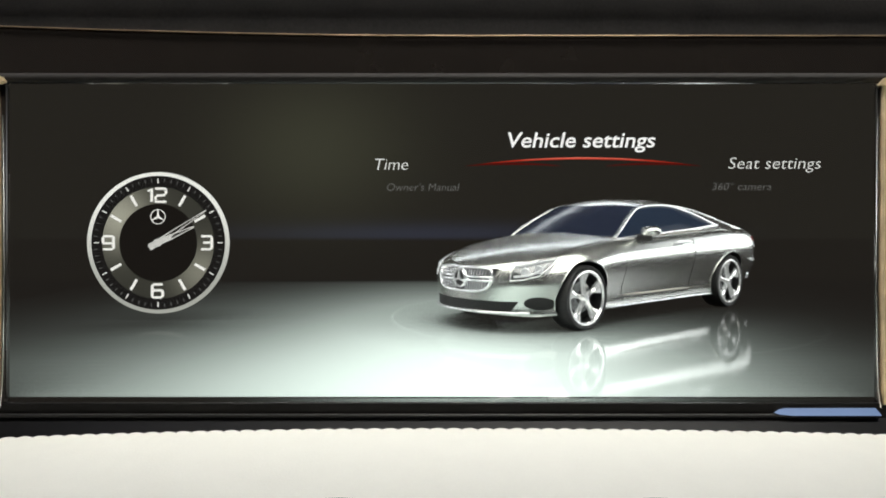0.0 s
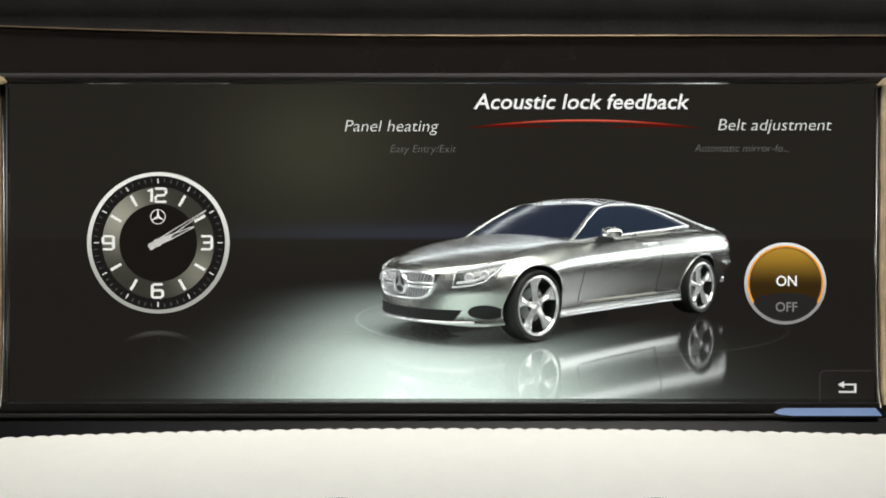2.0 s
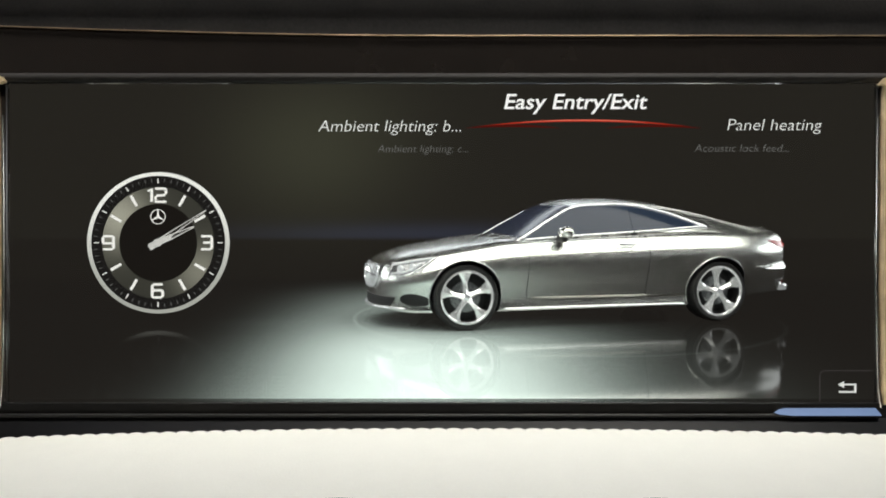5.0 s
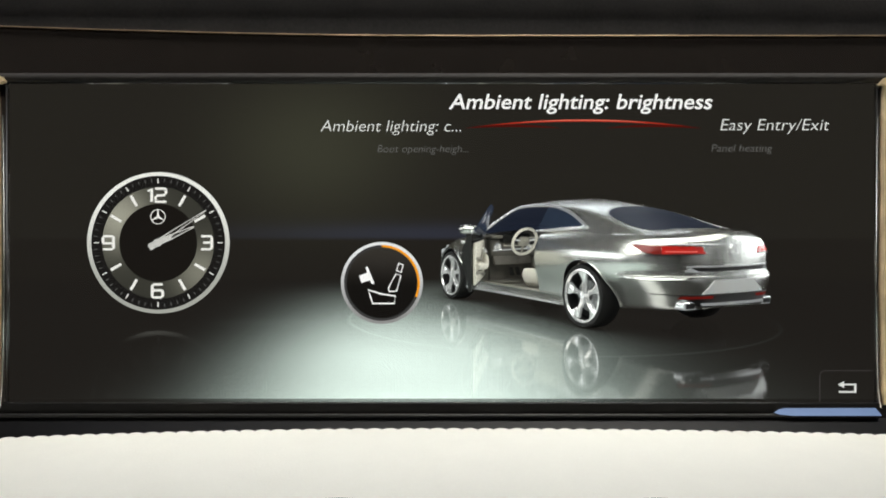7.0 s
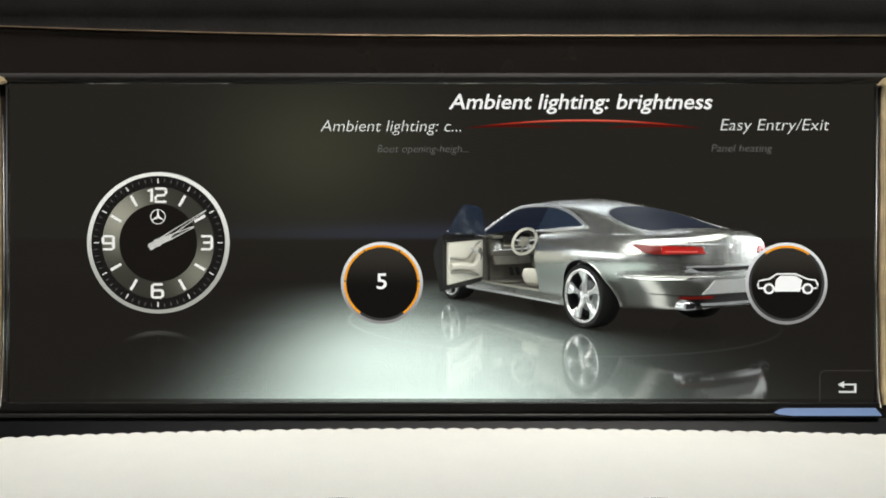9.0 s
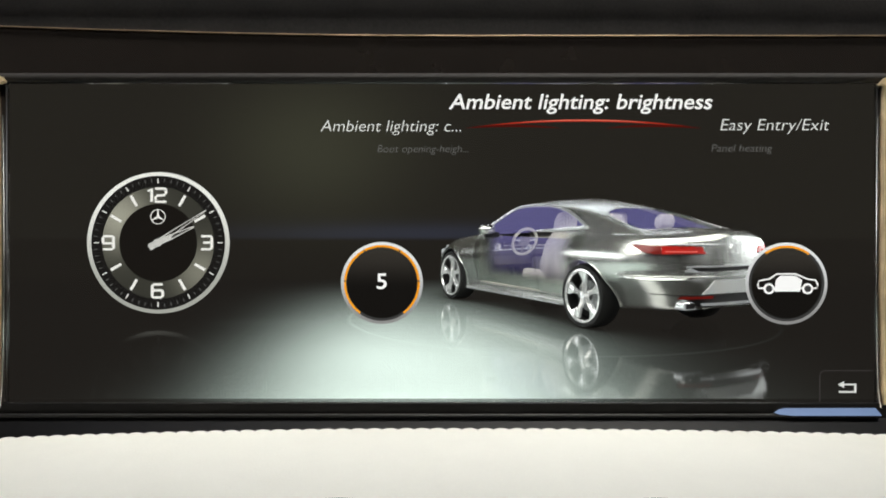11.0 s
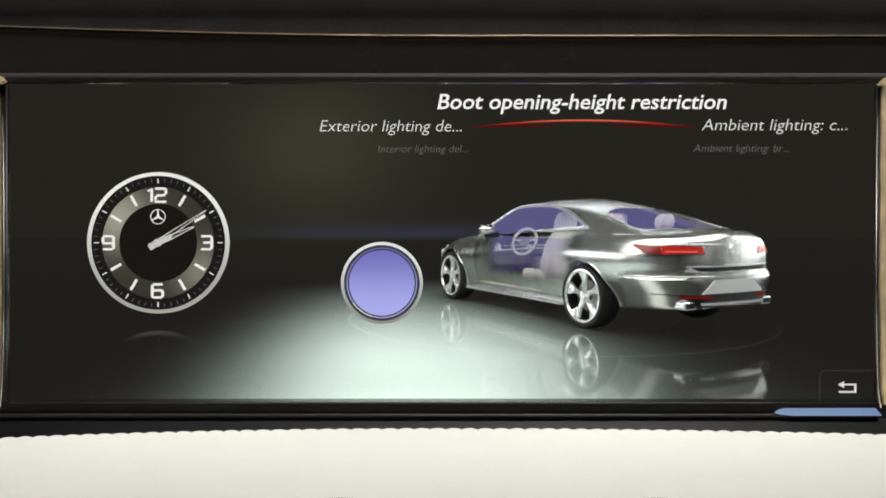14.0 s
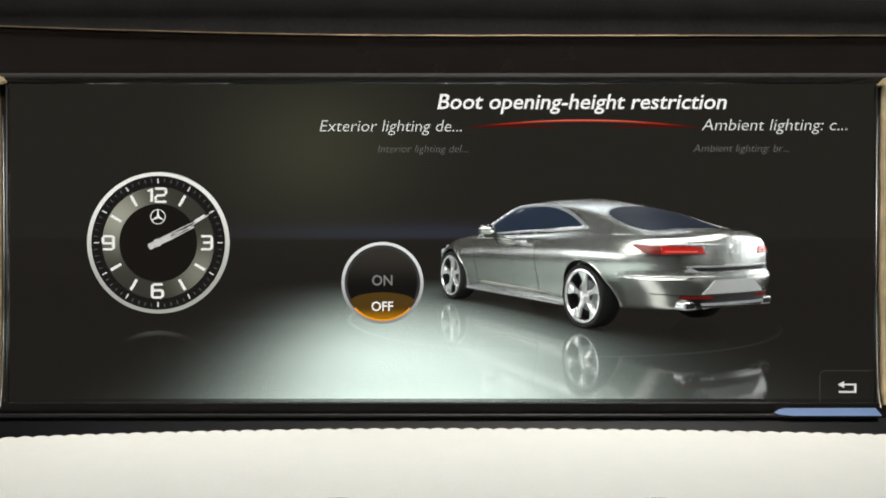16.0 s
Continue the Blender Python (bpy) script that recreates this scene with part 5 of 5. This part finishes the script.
            if h:
                out.append(h + Vector((0.022, 0, 0)))
        put(nm, mesh_of(nm, *tube(out, r, 8, nm == "grille_frame"), mat, True), car, ch)
    draped_bar([((0.385 + 0.065 * math.sin(a)) * math.copysign(abs(math.cos(a)) ** 0.4, math.cos(a)), 0.548 + 0.125 * math.copysign(abs(math.sin(a)) ** 0.5, math.sin(a))) for a in [2 * math.pi * i / 56 for i in range(56)]], 0.012, "grille_frame", BRIGHT, "bright grille frame")
    for z in (0.538, 0.575):
        draped_bar([(-0.41 + 0.82 * i / 20, z) for i in range(21)], 0.013, "grille_bar", BRIGHT)
    for i in range(22):
        y = -0.39 + 0.78 * i / 21
        if abs(y) > 0.09:
            for z0, z1 in ((0.430, 0.525), (0.59, 0.66)):
                draped_bar([(y * (0.80 + 0.75 * (z - 0.43)), z) for z in (z0, 0.5 * (z0 + z1), z1)], 0.0052, "grille_slat", BRIGHT)
    hit = tree.ray_cast(Vector((4, 0, 0.556)), Vector((-1, 0, 0)))[0]
    front = Matrix.Translation(hit) @ pose(0.02, 0, 0, 0, 0, 90)
    badge = put("emblem", mesh_of("emblem", *moved(spin([(0.078, -0.012), (0.084, -0.034), (0.098, -0.034), (0.106, -0.02), (0.106, 0.01)], 40), front), BRIGHT, True), car, "round bright emblem")
    put("emblem_field", mesh_of("emblem_field", *moved(spin([(0.0, -0.016), (0.082, -0.014)], 32), front), DARK, True), badge)
    put("emblem_bars", mesh_of("emblem_bars", *moved(three_bars(0.082, -0.032, 0.014), front), BRIGHT), badge)
    put("lower_grille", mesh_of("lower_grille", *drape(tree, *F, ((-0.56, 0.235), (0.56, 0.235), (0.62, 0.335), (-0.62, 0.335)), 0.006, 18, 4), DARK, True), car, "dark lower air intake")
    draped_bar([(-0.70 + 1.40 * i / 30, 0.222) for i in range(31)], 0.012, "splitter", BRIGHT, "bright front lip")
    for s in (-1, 1):
        way = Vector((-0.80, -s * 0.60, 0))
        uax = Vector((-0.60, s * 0.80, 0))
        o = Vector((1.95, s * 0.72, 0)) - way * 2.0
        lamp = put("headlight", mesh_of("headlight", *drape(tree, o, way, uax, (0, 0, 1), ((-0.30, 0.562), (0.08, 0.612), (0.17, 0.765), (-0.26, 0.695)), 0.006, 14, 6), HOUSING_GREY, True), car, "clear slanted headlight")
        def on_lamp(name, pts, r, mat):
            hits = [tree.ray_cast(o + uax * (-0.30 + (u + 0.25) * 0.75) + Vector((0, 0, z + 0.012)), way)[0] for u, z in pts]
            put(name, mesh_of(name, *tube([h - way * 0.014 for h in hits if h], r, 8), mat, True), lamp)
        on_lamp("lamp_rim", [(-0.25, 0.535), (-0.06, 0.55), (0.13, 0.585), (0.25, 0.66), (0.36, 0.75)], 0.005, BRIGHT)
        on_lamp("light_strip", [(-0.20, 0.675), (-0.02, 0.695), (0.18, 0.725), (0.34, 0.745)], 0.016, LAMP_CLEAR)
        on_lamp("lamp_rim", [(-0.25, 0.535), (-0.24, 0.60), (-0.22, 0.69)], 0.005, BRIGHT)
        on_lamp("light_blade", [(-0.20, 0.575), (0.0, 0.59), (0.12, 0.625), (0.22, 0.69)], 0.013, LAMP_CLEAR)
        for du in (-0.15, -0.02):
            h = tree.ray_cast(o + uax * du + Vector((0, 0, 0.660 + du * 0.16)), way)[0]
            if h:
                put("lens", mesh_of("lens", *moved(spin([(0.0, -0.010), (0.018, -0.016), (0.028, -0.010), (0.036, -0.024), (0.046, -0.016), (0.048, 0.0)], 24), Matrix.Translation(h - way * 0.008) @ way.to_track_quat("Y", "Z").to_matrix().to_4x4()), LAMP_CLEAR, True), lamp)
        put("side_intake", mesh_of("side_intake", *drape(tree, o, way, uax, (0, 0, 1), ((-0.17, 0.255), (0.17, 0.245), (0.13, 0.375), (-0.16, 0.385)), 0.004, 14, 8, rounded=True), DARK, True), car, "dark side air intake")
    # rear
    Rr = ((-4, 0, 0), (1, 0, 0), (0, 1, 0), (0, 0, 1))
    for s in (-1, 1):
        way = Vector((0.86, -s * 0.51, 0))
        uax = Vector((0.51, s * 0.86, 0))
        o = Vector((-2.45, s * 0.66, 0)) - way * 2.0
        lamp = put("tail_light", mesh_of("tail_light", *drape(tree, o, way, uax, (0, 0, 1), ((-0.34, 0.838), (0.08, 0.826), (0.08, 0.912), (-0.30, 0.906)), 0.008, 14, 5), LAMP_RED, True), car, "red wrap-around tail light")
        put("outer_lens", mesh_of("outer_lens", *drape(tree, o, way, uax, (0, 0, 1), ((0.085, 0.826), (0.24, 0.848), (0.335, 0.922), (0.085, 0.914)), 0.008, 8, 5), LAMP_DIM, True), lamp, "darker red outer lens")
        put("lens_rim", mesh_of("lens_rim", *drape(tree, o, way, uax, (0, 0, 1), ((-0.32, 0.832), (0.22, 0.824), (0.24, 0.832), (-0.32, 0.840)), 0.013, 14, 1), DARK, True), lamp)
        for i in range(9):
            u0 = -0.25 + 0.034 * i
            put("light_strip", mesh_of("light_strip", *drape(tree, o, way, uax, (0, 0, 1), ((u0, 0.853), (u0 + 0.026, 0.852), (u0 + 0.026, 0.866), (u0, 0.867)), 0.014, 2, 1), LAMP_RED_HOT, True), lamp)
        put("reflector", mesh_of("reflector", *drape(tree, *Rr, ((s * 0.30, 0.412), (s * 0.62, 0.405), (s * 0.60, 0.432), (s * 0.30, 0.436)), 0.006, 10, 2), LAMP_DIM, True), car, "small red reflector")
        ex = put("exhaust", autosmooth(mesh_of("exhaust", *moved(box(-0.05, 0.10, -0.145, 0.145, -0.040, 0.040, 0.022, 3), pose(-2.55, s * 0.47, 0.345)), BRIGHT)), car, "bright twin exhaust outlet")
        for dy in (-0.068, 0.068):
            put("opening", mesh_of("opening", *moved(box(-0.056, -0.02, dy - 0.058, dy + 0.058, -0.028, 0.028, 0.010, 2), pose(-2.55, s * 0.47, 0.345)), DARK), ex)
    # dark plate: diffuser, and shade of the lower bumper put in as black
    put("rear_apron", mesh_of("rear_apron", *drape(tree, *Rr, ((-0.46, 0.335), (0.46, 0.335), (0.62, 0.445), (-0.62, 0.445)), 0.004, 16, 4), DARK, True), car, "dark diffuser plate with the bumper's shade in its colour")
    put("plate_recess", mesh_of("plate_recess", *drape(tree, *Rr, ((-0.42, 0.455), (0.42, 0.455), (0.27, 0.582), (-0.27, 0.582)), 0.010, 10, 4), PLATE, True), car, "blank pale plate field")
    put("boot_groove", mesh_of("boot_groove", *drape(tree, *Rr, ((-0.50, 0.672), (0.50, 0.672), (0.50, 0.706), (-0.50, 0.706)), 0.006, 16, 2), DARK, True), car, "dark groove under the boot lid")
    put("boot_trim", mesh_of("boot_trim", *drape(tree, *Rr, ((-0.56, 0.708), (0.56, 0.708), (0.56, 0.722), (-0.56, 0.722)), 0.012, 16, 2), BRIGHT, True), car, "bright strip on the boot lid")
    for s in (-1, 1):
        put("groove_end", mesh_of("groove_end", *drape(tree, *Rr, ((s * 0.44, 0.668), (s * 0.57, 0.664), (s * 0.57, 0.676), (s * 0.52, 0.704)), 0.012, 6, 2), BRIGHT, True), car)
    put("diffuser", mesh_of("diffuser", *drape(tree, *Rr, ((-0.42, 0.345), (0.42, 0.345), (0.44, 0.37), (-0.44, 0.37)), 0.02, 12, 2), BRIGHT, True), car, "bright diffuser bar")
    h = tree.ray_cast(Vector((-4, 0, 0.862)), Vector((1, 0, 0)))[0]
    rear = Matrix.Translation(h) @ pose(0, 0, 0, 0, 0, -90)
    badge = put("emblem", mesh_of("emblem", *moved(spin([(0.044, -0.012), (0.047, -0.02), (0.054, -0.02), (0.056, 0.01)], 36), rear), BRIGHT, True), car, "round bright emblem")
    put("emblem_bars", mesh_of("emblem_bars", *moved(three_bars(0.046, -0.020, 0.012), rear), BRIGHT), badge)
    # creases and seams
    def along(name, pts, r, mat, label="", on=None):
        out = []
        for o, w in pts:
            h = tree.ray_cast(Vector(o), Vector(w).normalized())[0]
            if h:
                out.append(h - Vector(w).normalized() * r * 0.5)
        put(name, mesh_of(name, *tube(out, r, 8), mat, True), on or car, label)
    for x in (0.800, -0.600):
        along("door_seam", [((x - 0.02 * (i / 14 - 0.5) * (1 if x > 0 else 2), 3, 0.33 + 0.60 * i / 14), (0, -1, 0)) for i in range(15)], 0.0022, DARK)
    along("sill_seam", [((-0.60 + 1.40 * i / 14, 3, 0.318), (0, -1, 0)) for i in range(15)], 0.0022, DARK)
    def arch(x, s, a0, a1, on=None):
        along("arch_lip", [((x + 0.388 * math.cos(radians(a)), s * 3, R_WHEEL + 0.388 * math.sin(radians(a))), (0, -s, 0)) for a in [a0 + (a1 - a0) * i / 24 for i in range(25)]], 0.007, PAINT, "rolled silver edge of the wheel arch", on)
    for s in (-1, 1):
        arch(AXLE, s, -15, 195)
        if s < 0:
            arch(-AXLE, s, -15, 195)
    arch(-AXLE, 1, 88, 195)
    arch(-AXLE, 1, -15, 86, quarter)
    def round_tail(z, a0, a1, n=40):
        return [((-1.4 - 3 * math.cos(radians(a)), 3 * math.sin(radians(a)), z), (math.cos(radians(a)), -math.sin(radians(a)), 0)) for a in [a0 + (a1 - a0) * i / n for i in range(n + 1)]]
    along("bumper_line", round_tail(0.618, -58, 58), 0.007, PAINT, "crease along the rear bumper")
    along("bumper_seam", round_tail(0.445, -40, 40), 0.004, DARK)
    # highlight of the boot crease, laid on as a thin glowing bar
    along("lamp_highlight", round_tail(0.928, -48, 48), 0.006, BRIGHT, "highlight on the crease over the tail lights, laid on as a bar")
    for s in (-1, 1):
        along("bonnet_seam", [((1.02 + 1.0 * i / 20, s * (0.78 - 0.10 * (i / 20) ** 2), 2), (0, 0, -1)) for i in range(21)], 0.004, DARK)
        along("boot_seam", [((-1.95 - 0.45 * i / 10, s * (0.62 + 0.02 * i / 10), 2), (0, 0, -1)) for i in range(11)], 0.004, DARK)
    # inside
    sl = seat("driver_seat", "cream leather front seat", -0.18, 0.40, car)
    seat("passenger_seat", "cream leather front seat", -0.18, -0.40, car)
    seat("rear_seat", "cream leather rear seat", -1.20, 0.38, car, True)
    seat("rear_seat", "cream leather rear seat", -1.20, -0.38, car, True)
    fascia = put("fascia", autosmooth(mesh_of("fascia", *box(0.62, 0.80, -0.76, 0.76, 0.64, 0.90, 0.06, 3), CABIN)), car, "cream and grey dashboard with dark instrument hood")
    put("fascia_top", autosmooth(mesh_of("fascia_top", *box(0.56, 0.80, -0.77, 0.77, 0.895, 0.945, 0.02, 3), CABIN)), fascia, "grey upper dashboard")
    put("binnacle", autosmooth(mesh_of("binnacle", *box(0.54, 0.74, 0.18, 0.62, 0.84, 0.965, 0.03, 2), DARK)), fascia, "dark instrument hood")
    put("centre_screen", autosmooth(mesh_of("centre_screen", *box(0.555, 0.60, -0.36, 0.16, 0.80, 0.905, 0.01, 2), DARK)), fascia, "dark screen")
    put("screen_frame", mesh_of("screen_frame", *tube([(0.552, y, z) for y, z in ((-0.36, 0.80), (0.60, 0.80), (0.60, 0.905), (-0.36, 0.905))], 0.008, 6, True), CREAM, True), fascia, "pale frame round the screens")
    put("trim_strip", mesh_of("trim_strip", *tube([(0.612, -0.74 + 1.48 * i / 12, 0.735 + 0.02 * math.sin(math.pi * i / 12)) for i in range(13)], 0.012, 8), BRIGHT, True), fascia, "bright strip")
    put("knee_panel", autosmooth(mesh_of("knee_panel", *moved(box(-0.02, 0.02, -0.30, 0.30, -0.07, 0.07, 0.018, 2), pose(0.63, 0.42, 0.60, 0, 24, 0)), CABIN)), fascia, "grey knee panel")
    put("footwell", autosmooth(mesh_of("footwell", *box(0.40, 0.72, 0.14, 0.76, 0.305, 0.335, 0.01, 2), CABIN)), fascia, "footwell mat, its shade put into the grey")
    for y in (0.36, 0.46):
        put("pedal", autosmooth(mesh_of("pedal", *moved(box(-0.01, 0.01, -0.03, 0.03, -0.06, 0.06, 0.006, 2), pose(0.58, y, 0.45, 0, 25, 0)), DARK)), fascia)
    put("centre_console", autosmooth(mesh_of("centre_console", *moved(box(-0.55, 0.25, -0.10, 0.10, -0.10, 0.06, 0.04, 3), pose(0.40, 0, 0.55, 0, -8, 0)), CREAM_DIM)), fascia, "cream centre console")
    for y in (0.15, 0.66, -0.15, -0.62):
        put("vent", mesh_of("vent", *moved(spin([(0.0, -0.01), (0.040, -0.012), (0.048, -0.018), (0.056, 0.0)], 24), pose(0.612, y, 0.78, 0, 0, -90)), BRIGHT, True), fascia, "bright round vent")
    column = Matrix.Translation((0.36, 0.40, 0.86)) @ pose(0, 0, 0, 0, -22, 0)
    sw = put("steering_wheel", mesh_of("steering_wheel", *tube([column @ Vector((0, 0.185 * math.cos(2 * math.pi * i / 36), 0.185 * math.sin(2 * math.pi * i / 36))) for i in range(36)], 0.020, 10, True), CREAM, True), car, "cream steering wheel")
    put("boss", autosmooth(mesh_of("boss", *moved(cushion_shape([(0.02, -0.065, 0.02, 0.05), (0.02, -0.05, 0.035, 0.075), (0.02, 0.02, 0.04, 0.085), (0.02, 0.05, 0.03, 0.065), (0.02, 0.058, 0.01, 0.03)], 20), column), CREAM_DIM), 50), sw)
    for a in (-90, 8, 172):
        put("spoke", mesh_of("spoke", *tube([column @ Vector((0.012, r * math.cos(radians(a)), r * math.sin(radians(a)))) for r in (0.06, 0.11, 0.18)], 0.016, 8), BRIGHT if a > 0 else CREAM_DIM, True), sw)
    put("column", mesh_of("column", *tube([column @ Vector((0.04, 0, 0)), column @ Vector((0.28, 0, 0))], 0.045, 12), DARK, True), sw, "dark steering column")
    haze = put("cabin_glow", mesh_of("cabin_glow", *joined(grid(lambda u, v: side_sheet(-1.46 + 2.4 * u, v * 0.96, 1) * 0.985 + Vector((0, 0, 0.01)), 16, 4), grid(lambda u, v: (-1.44 + 2.26 * u, 0.76, 0.34 + 0.60 * v), 4, 4), grid(lambda u, v: top_sheet(-1.95 + 0.75 * u, (2 * v - 1) * 0.78) - Vector((0, 0, 0.03)), 8, 8)), HAZE), car, "glowing sheets that stand in for violet cabin light")
    for x in (AXLE, -AXLE):
        for s in (1, -1):
            wheel(car, x, s)
    return dict(car=car, door=door, quarter=quarter, qg=qg, rear=rear_win, seat=sl, haze=haze, ghost=ghost, hinge=(hx, hy))


CAR = build_car()


# ---- what moves ----
def motions():
    tick = 1 / 30

    def hold(ob, rows):
        """Keys rows so that a thing stands quite still between equal rows."""
        out = []
        for i, (t, m) in enumerate(rows):
            out.append((t, m))
            if i + 1 < len(rows) and rows[i + 1][0] - t > 0.25 and max(abs(a - b) for r, q in zip(m, rows[i + 1][1]) for a, b in zip(r, q)) < 1e-6:
                out += [(t + tick, m), (t + 2 * tick, m), (rows[i + 1][0] - 2 * tick, m), (rows[i + 1][0] - tick, m)]
        walk(ob, out)

    def shown(ob, *spans, start=None):
        """Slides a display element in from behind the dash for each span of seconds."""
        home = ob.matrix_world.copy() if ob.parent is None else ob.matrix_basis.copy()
        off = Matrix.Translation((0, 0.004, AWAY)) @ home
        rows = []
        for a, b in spans:
            if a > 0:
                rows += [(a - tick, off), (a, home)]
            else:
                rows.append((0.0, home))
            if b < 16:
                rows += [(b - tick, home), (b, off)]
            else:
                rows.append((16.0, home))
        if rows[0][0] > 0:
            rows.insert(0, (0.0, off))
        if rows[-1][0] < 16:
            rows.append((16.0, off))
        hold(ob, rows)

    for (m, _), a, b in zip(MENUS, (0, 1.3, 3.1, 5.0, 6.57, 11.3, 13.57), (1.3, 3.1, 5.0, 6.57, 11.3, 13.57, 16)):
        shown(m, (a, b))

    def shift(ob, t0, t1, dx, dy):
        """An entry glides over the view grid as the menu turns."""
        hold(ob, [(0.0, pose(0, 0, 0)), (t0, pose(0, 0, 0)), (t1, pose(dx * UNIT, 0, -dy * UNIT)), (16.0, pose(dx * UNIT, 0, -dy * UNIT))])

    for key, dx in (("main", -80), ("right", -30)):
        rest = pose(0, 0, 0)
        end = pose(187 * UNIT, 0, -6 * UNIT) if key == "main" else pose(-10 * UNIT, 0, -17 * UNIT)
        hold(MENUS[5][1][key], [(0.0, pose(dx * UNIT, 0, 0)), (11.3, pose(dx * UNIT, 0, 0)), (11.4, pose(dx * 0.55 * UNIT, 0, 0)), (11.5, pose(dx * 0.33 * UNIT, 0, 0)), (11.9, rest), (13.42, rest), (13.5, end), (16.0, end)])
    for i, t0, t1, rows in ((1, 3.0, 3.07, (("main", 150, 3), ("left", 34, -20), ("right", -6, 13))), (3, 6.40, 6.50, (("main", 229, 8), ("left", 78, -32), ("right", -13, 20), ("far_left", -45, -20))), (5, 13.42, 13.50, (("left", 50, -28),))):
        for key, dx, dy in rows:
            shift(MENUS[i][1][key], t0, t1, dx, dy)
    up, low = pose(ux(1032), 0, uz(227)), pose(ux(1032), 0, uz(294))
    hold(UNDERLINE, [(0.0, low), (1.3 - tick, low), (1.3, up), (16.0, up)])
    shown(BTN_ON_R, (1.37, 3.6))
    shown(BTN_ON_L, (3.55, 4.8))
    shown(BTN_SEAT, (5.9, 7.2))
    shown(BTN_LEVEL, (7.65, 11.8))
    shown(BTN_CAR, (7.65, 11.8))
    shown(BTN_COLOUR, (12.25, 14.3))
    shown(BTN_OFF, (14.87, 16))
    shown(BACK_KEY, (1.33, 16))
    shown(LOCK_SIGN, (2.25, 4.2))
    hold(MINUTE, [(0.0, pose(0, 0, 0, 0, 56.2, 0)), (14.85, pose(0, 0, 0, 0, 56.2, 0)), (14.9, pose(0, 0, 0, 0, 61.5, 0)), (16.0, pose(0, 0, 0, 0, 61.5, 0))])

    # the car glides in, turns to show its rear, then stands
    c = CAR["car"]
    hold(c, [(t, at_stage(x, y, 0, yaw)) for t, x, y, yaw in CAR_ROWS])
    hold(STAGE_FLOOR, [(t, at_stage(x, y)) for t, x, y in ((0.0, 0.12, 4.55), (0.4, -0.02, 4.55), (0.8, -0.22, 4.55), (1.3, -0.30, 4.55), (4.4, -0.30, 4.55), (6.1, -0.38, 4.55), (16.0, -0.38, 4.55))])
    lit_floor, under_floor = at_stage(0, 4.55), at_stage(0, 4.55, -0.4)
    hold(OPENING_GLOW, [(0.0, lit_floor), (1.30, lit_floor), (1.30 + tick, under_floor), (16.0, under_floor)])
    hx, hy = CAR["hinge"]
    def hinge(a):
        return pose(hx, hy, 0, 0, 0, -a)
    gone = pose(hx, hy, -3.2)
    hold(CAR["door"], [(0.0, hinge(0)), (6.5, hinge(0)), (6.6, hinge(6)), (6.8, hinge(20)), (7.0, hinge(36)), (7.3, hinge(62)), (7.6, hinge(67)), (8.8, hinge(66)), (9.0, hinge(50)), (9.2, hinge(27)), (9.45, hinge(0)), (9.9, hinge(0)), (9.9 + tick, gone), (15.17 - tick, gone), (15.17, hinge(0)), (16.0, hinge(0))])
    low = pose(0, 0, -3.2)
    none = pose(0, 0, 0)
    for key in ("quarter", "qg"):
        hold(CAR[key], [(0.0, none), (8.15 - tick, none), (8.15, low), (8.45, low), (8.45 + tick, none), (9.9, none), (9.9 + tick, low), (15.17 - tick, low), (15.17, none), (16.0, none)])
    hold(CAR["rear"], [(0.0, none), (9.9, none), (9.9 + tick, low), (15.17 - tick, low), (15.17, none), (16.0, none)])
    hold(CAR["ghost"], [(0.0, low), (9.9, low), (9.9 + tick, none), (15.17 - tick, none), (15.17, low), (16.0, low)])
    hold(CAR["haze"], [(0.0, low), (10.2 - tick, low), (10.2, none), (12.4, none), (12.4 + tick, low), (13.2, low), (13.2 + tick, none), (15.1, none), (15.1 + tick, low), (16.0, low)])


CAR_ROWS = [(0.0, 2.035, 8.77, 219.8), (0.2, 1.95, 8.69, 219.9), (0.4, 1.825, 8.568, 220.0), (0.6, 1.67, 8.403, 220.0), (0.8, 1.54, 8.274, 220.05), (1.0, 1.472, 8.189, 220.07), (1.3, 1.4415, 8.158, 220.07), (4.5, 1.4415, 8.158, 220.07),
            (4.9, 1.48, 8.3, 200.0), (5.3, 1.54, 8.6, 168.0), (5.7, 1.60, 8.95, 134.0), (6.1, 1.6084, 9.0456, 117.7), (16.0, 1.6084, 9.0456, 117.7)]
motions()
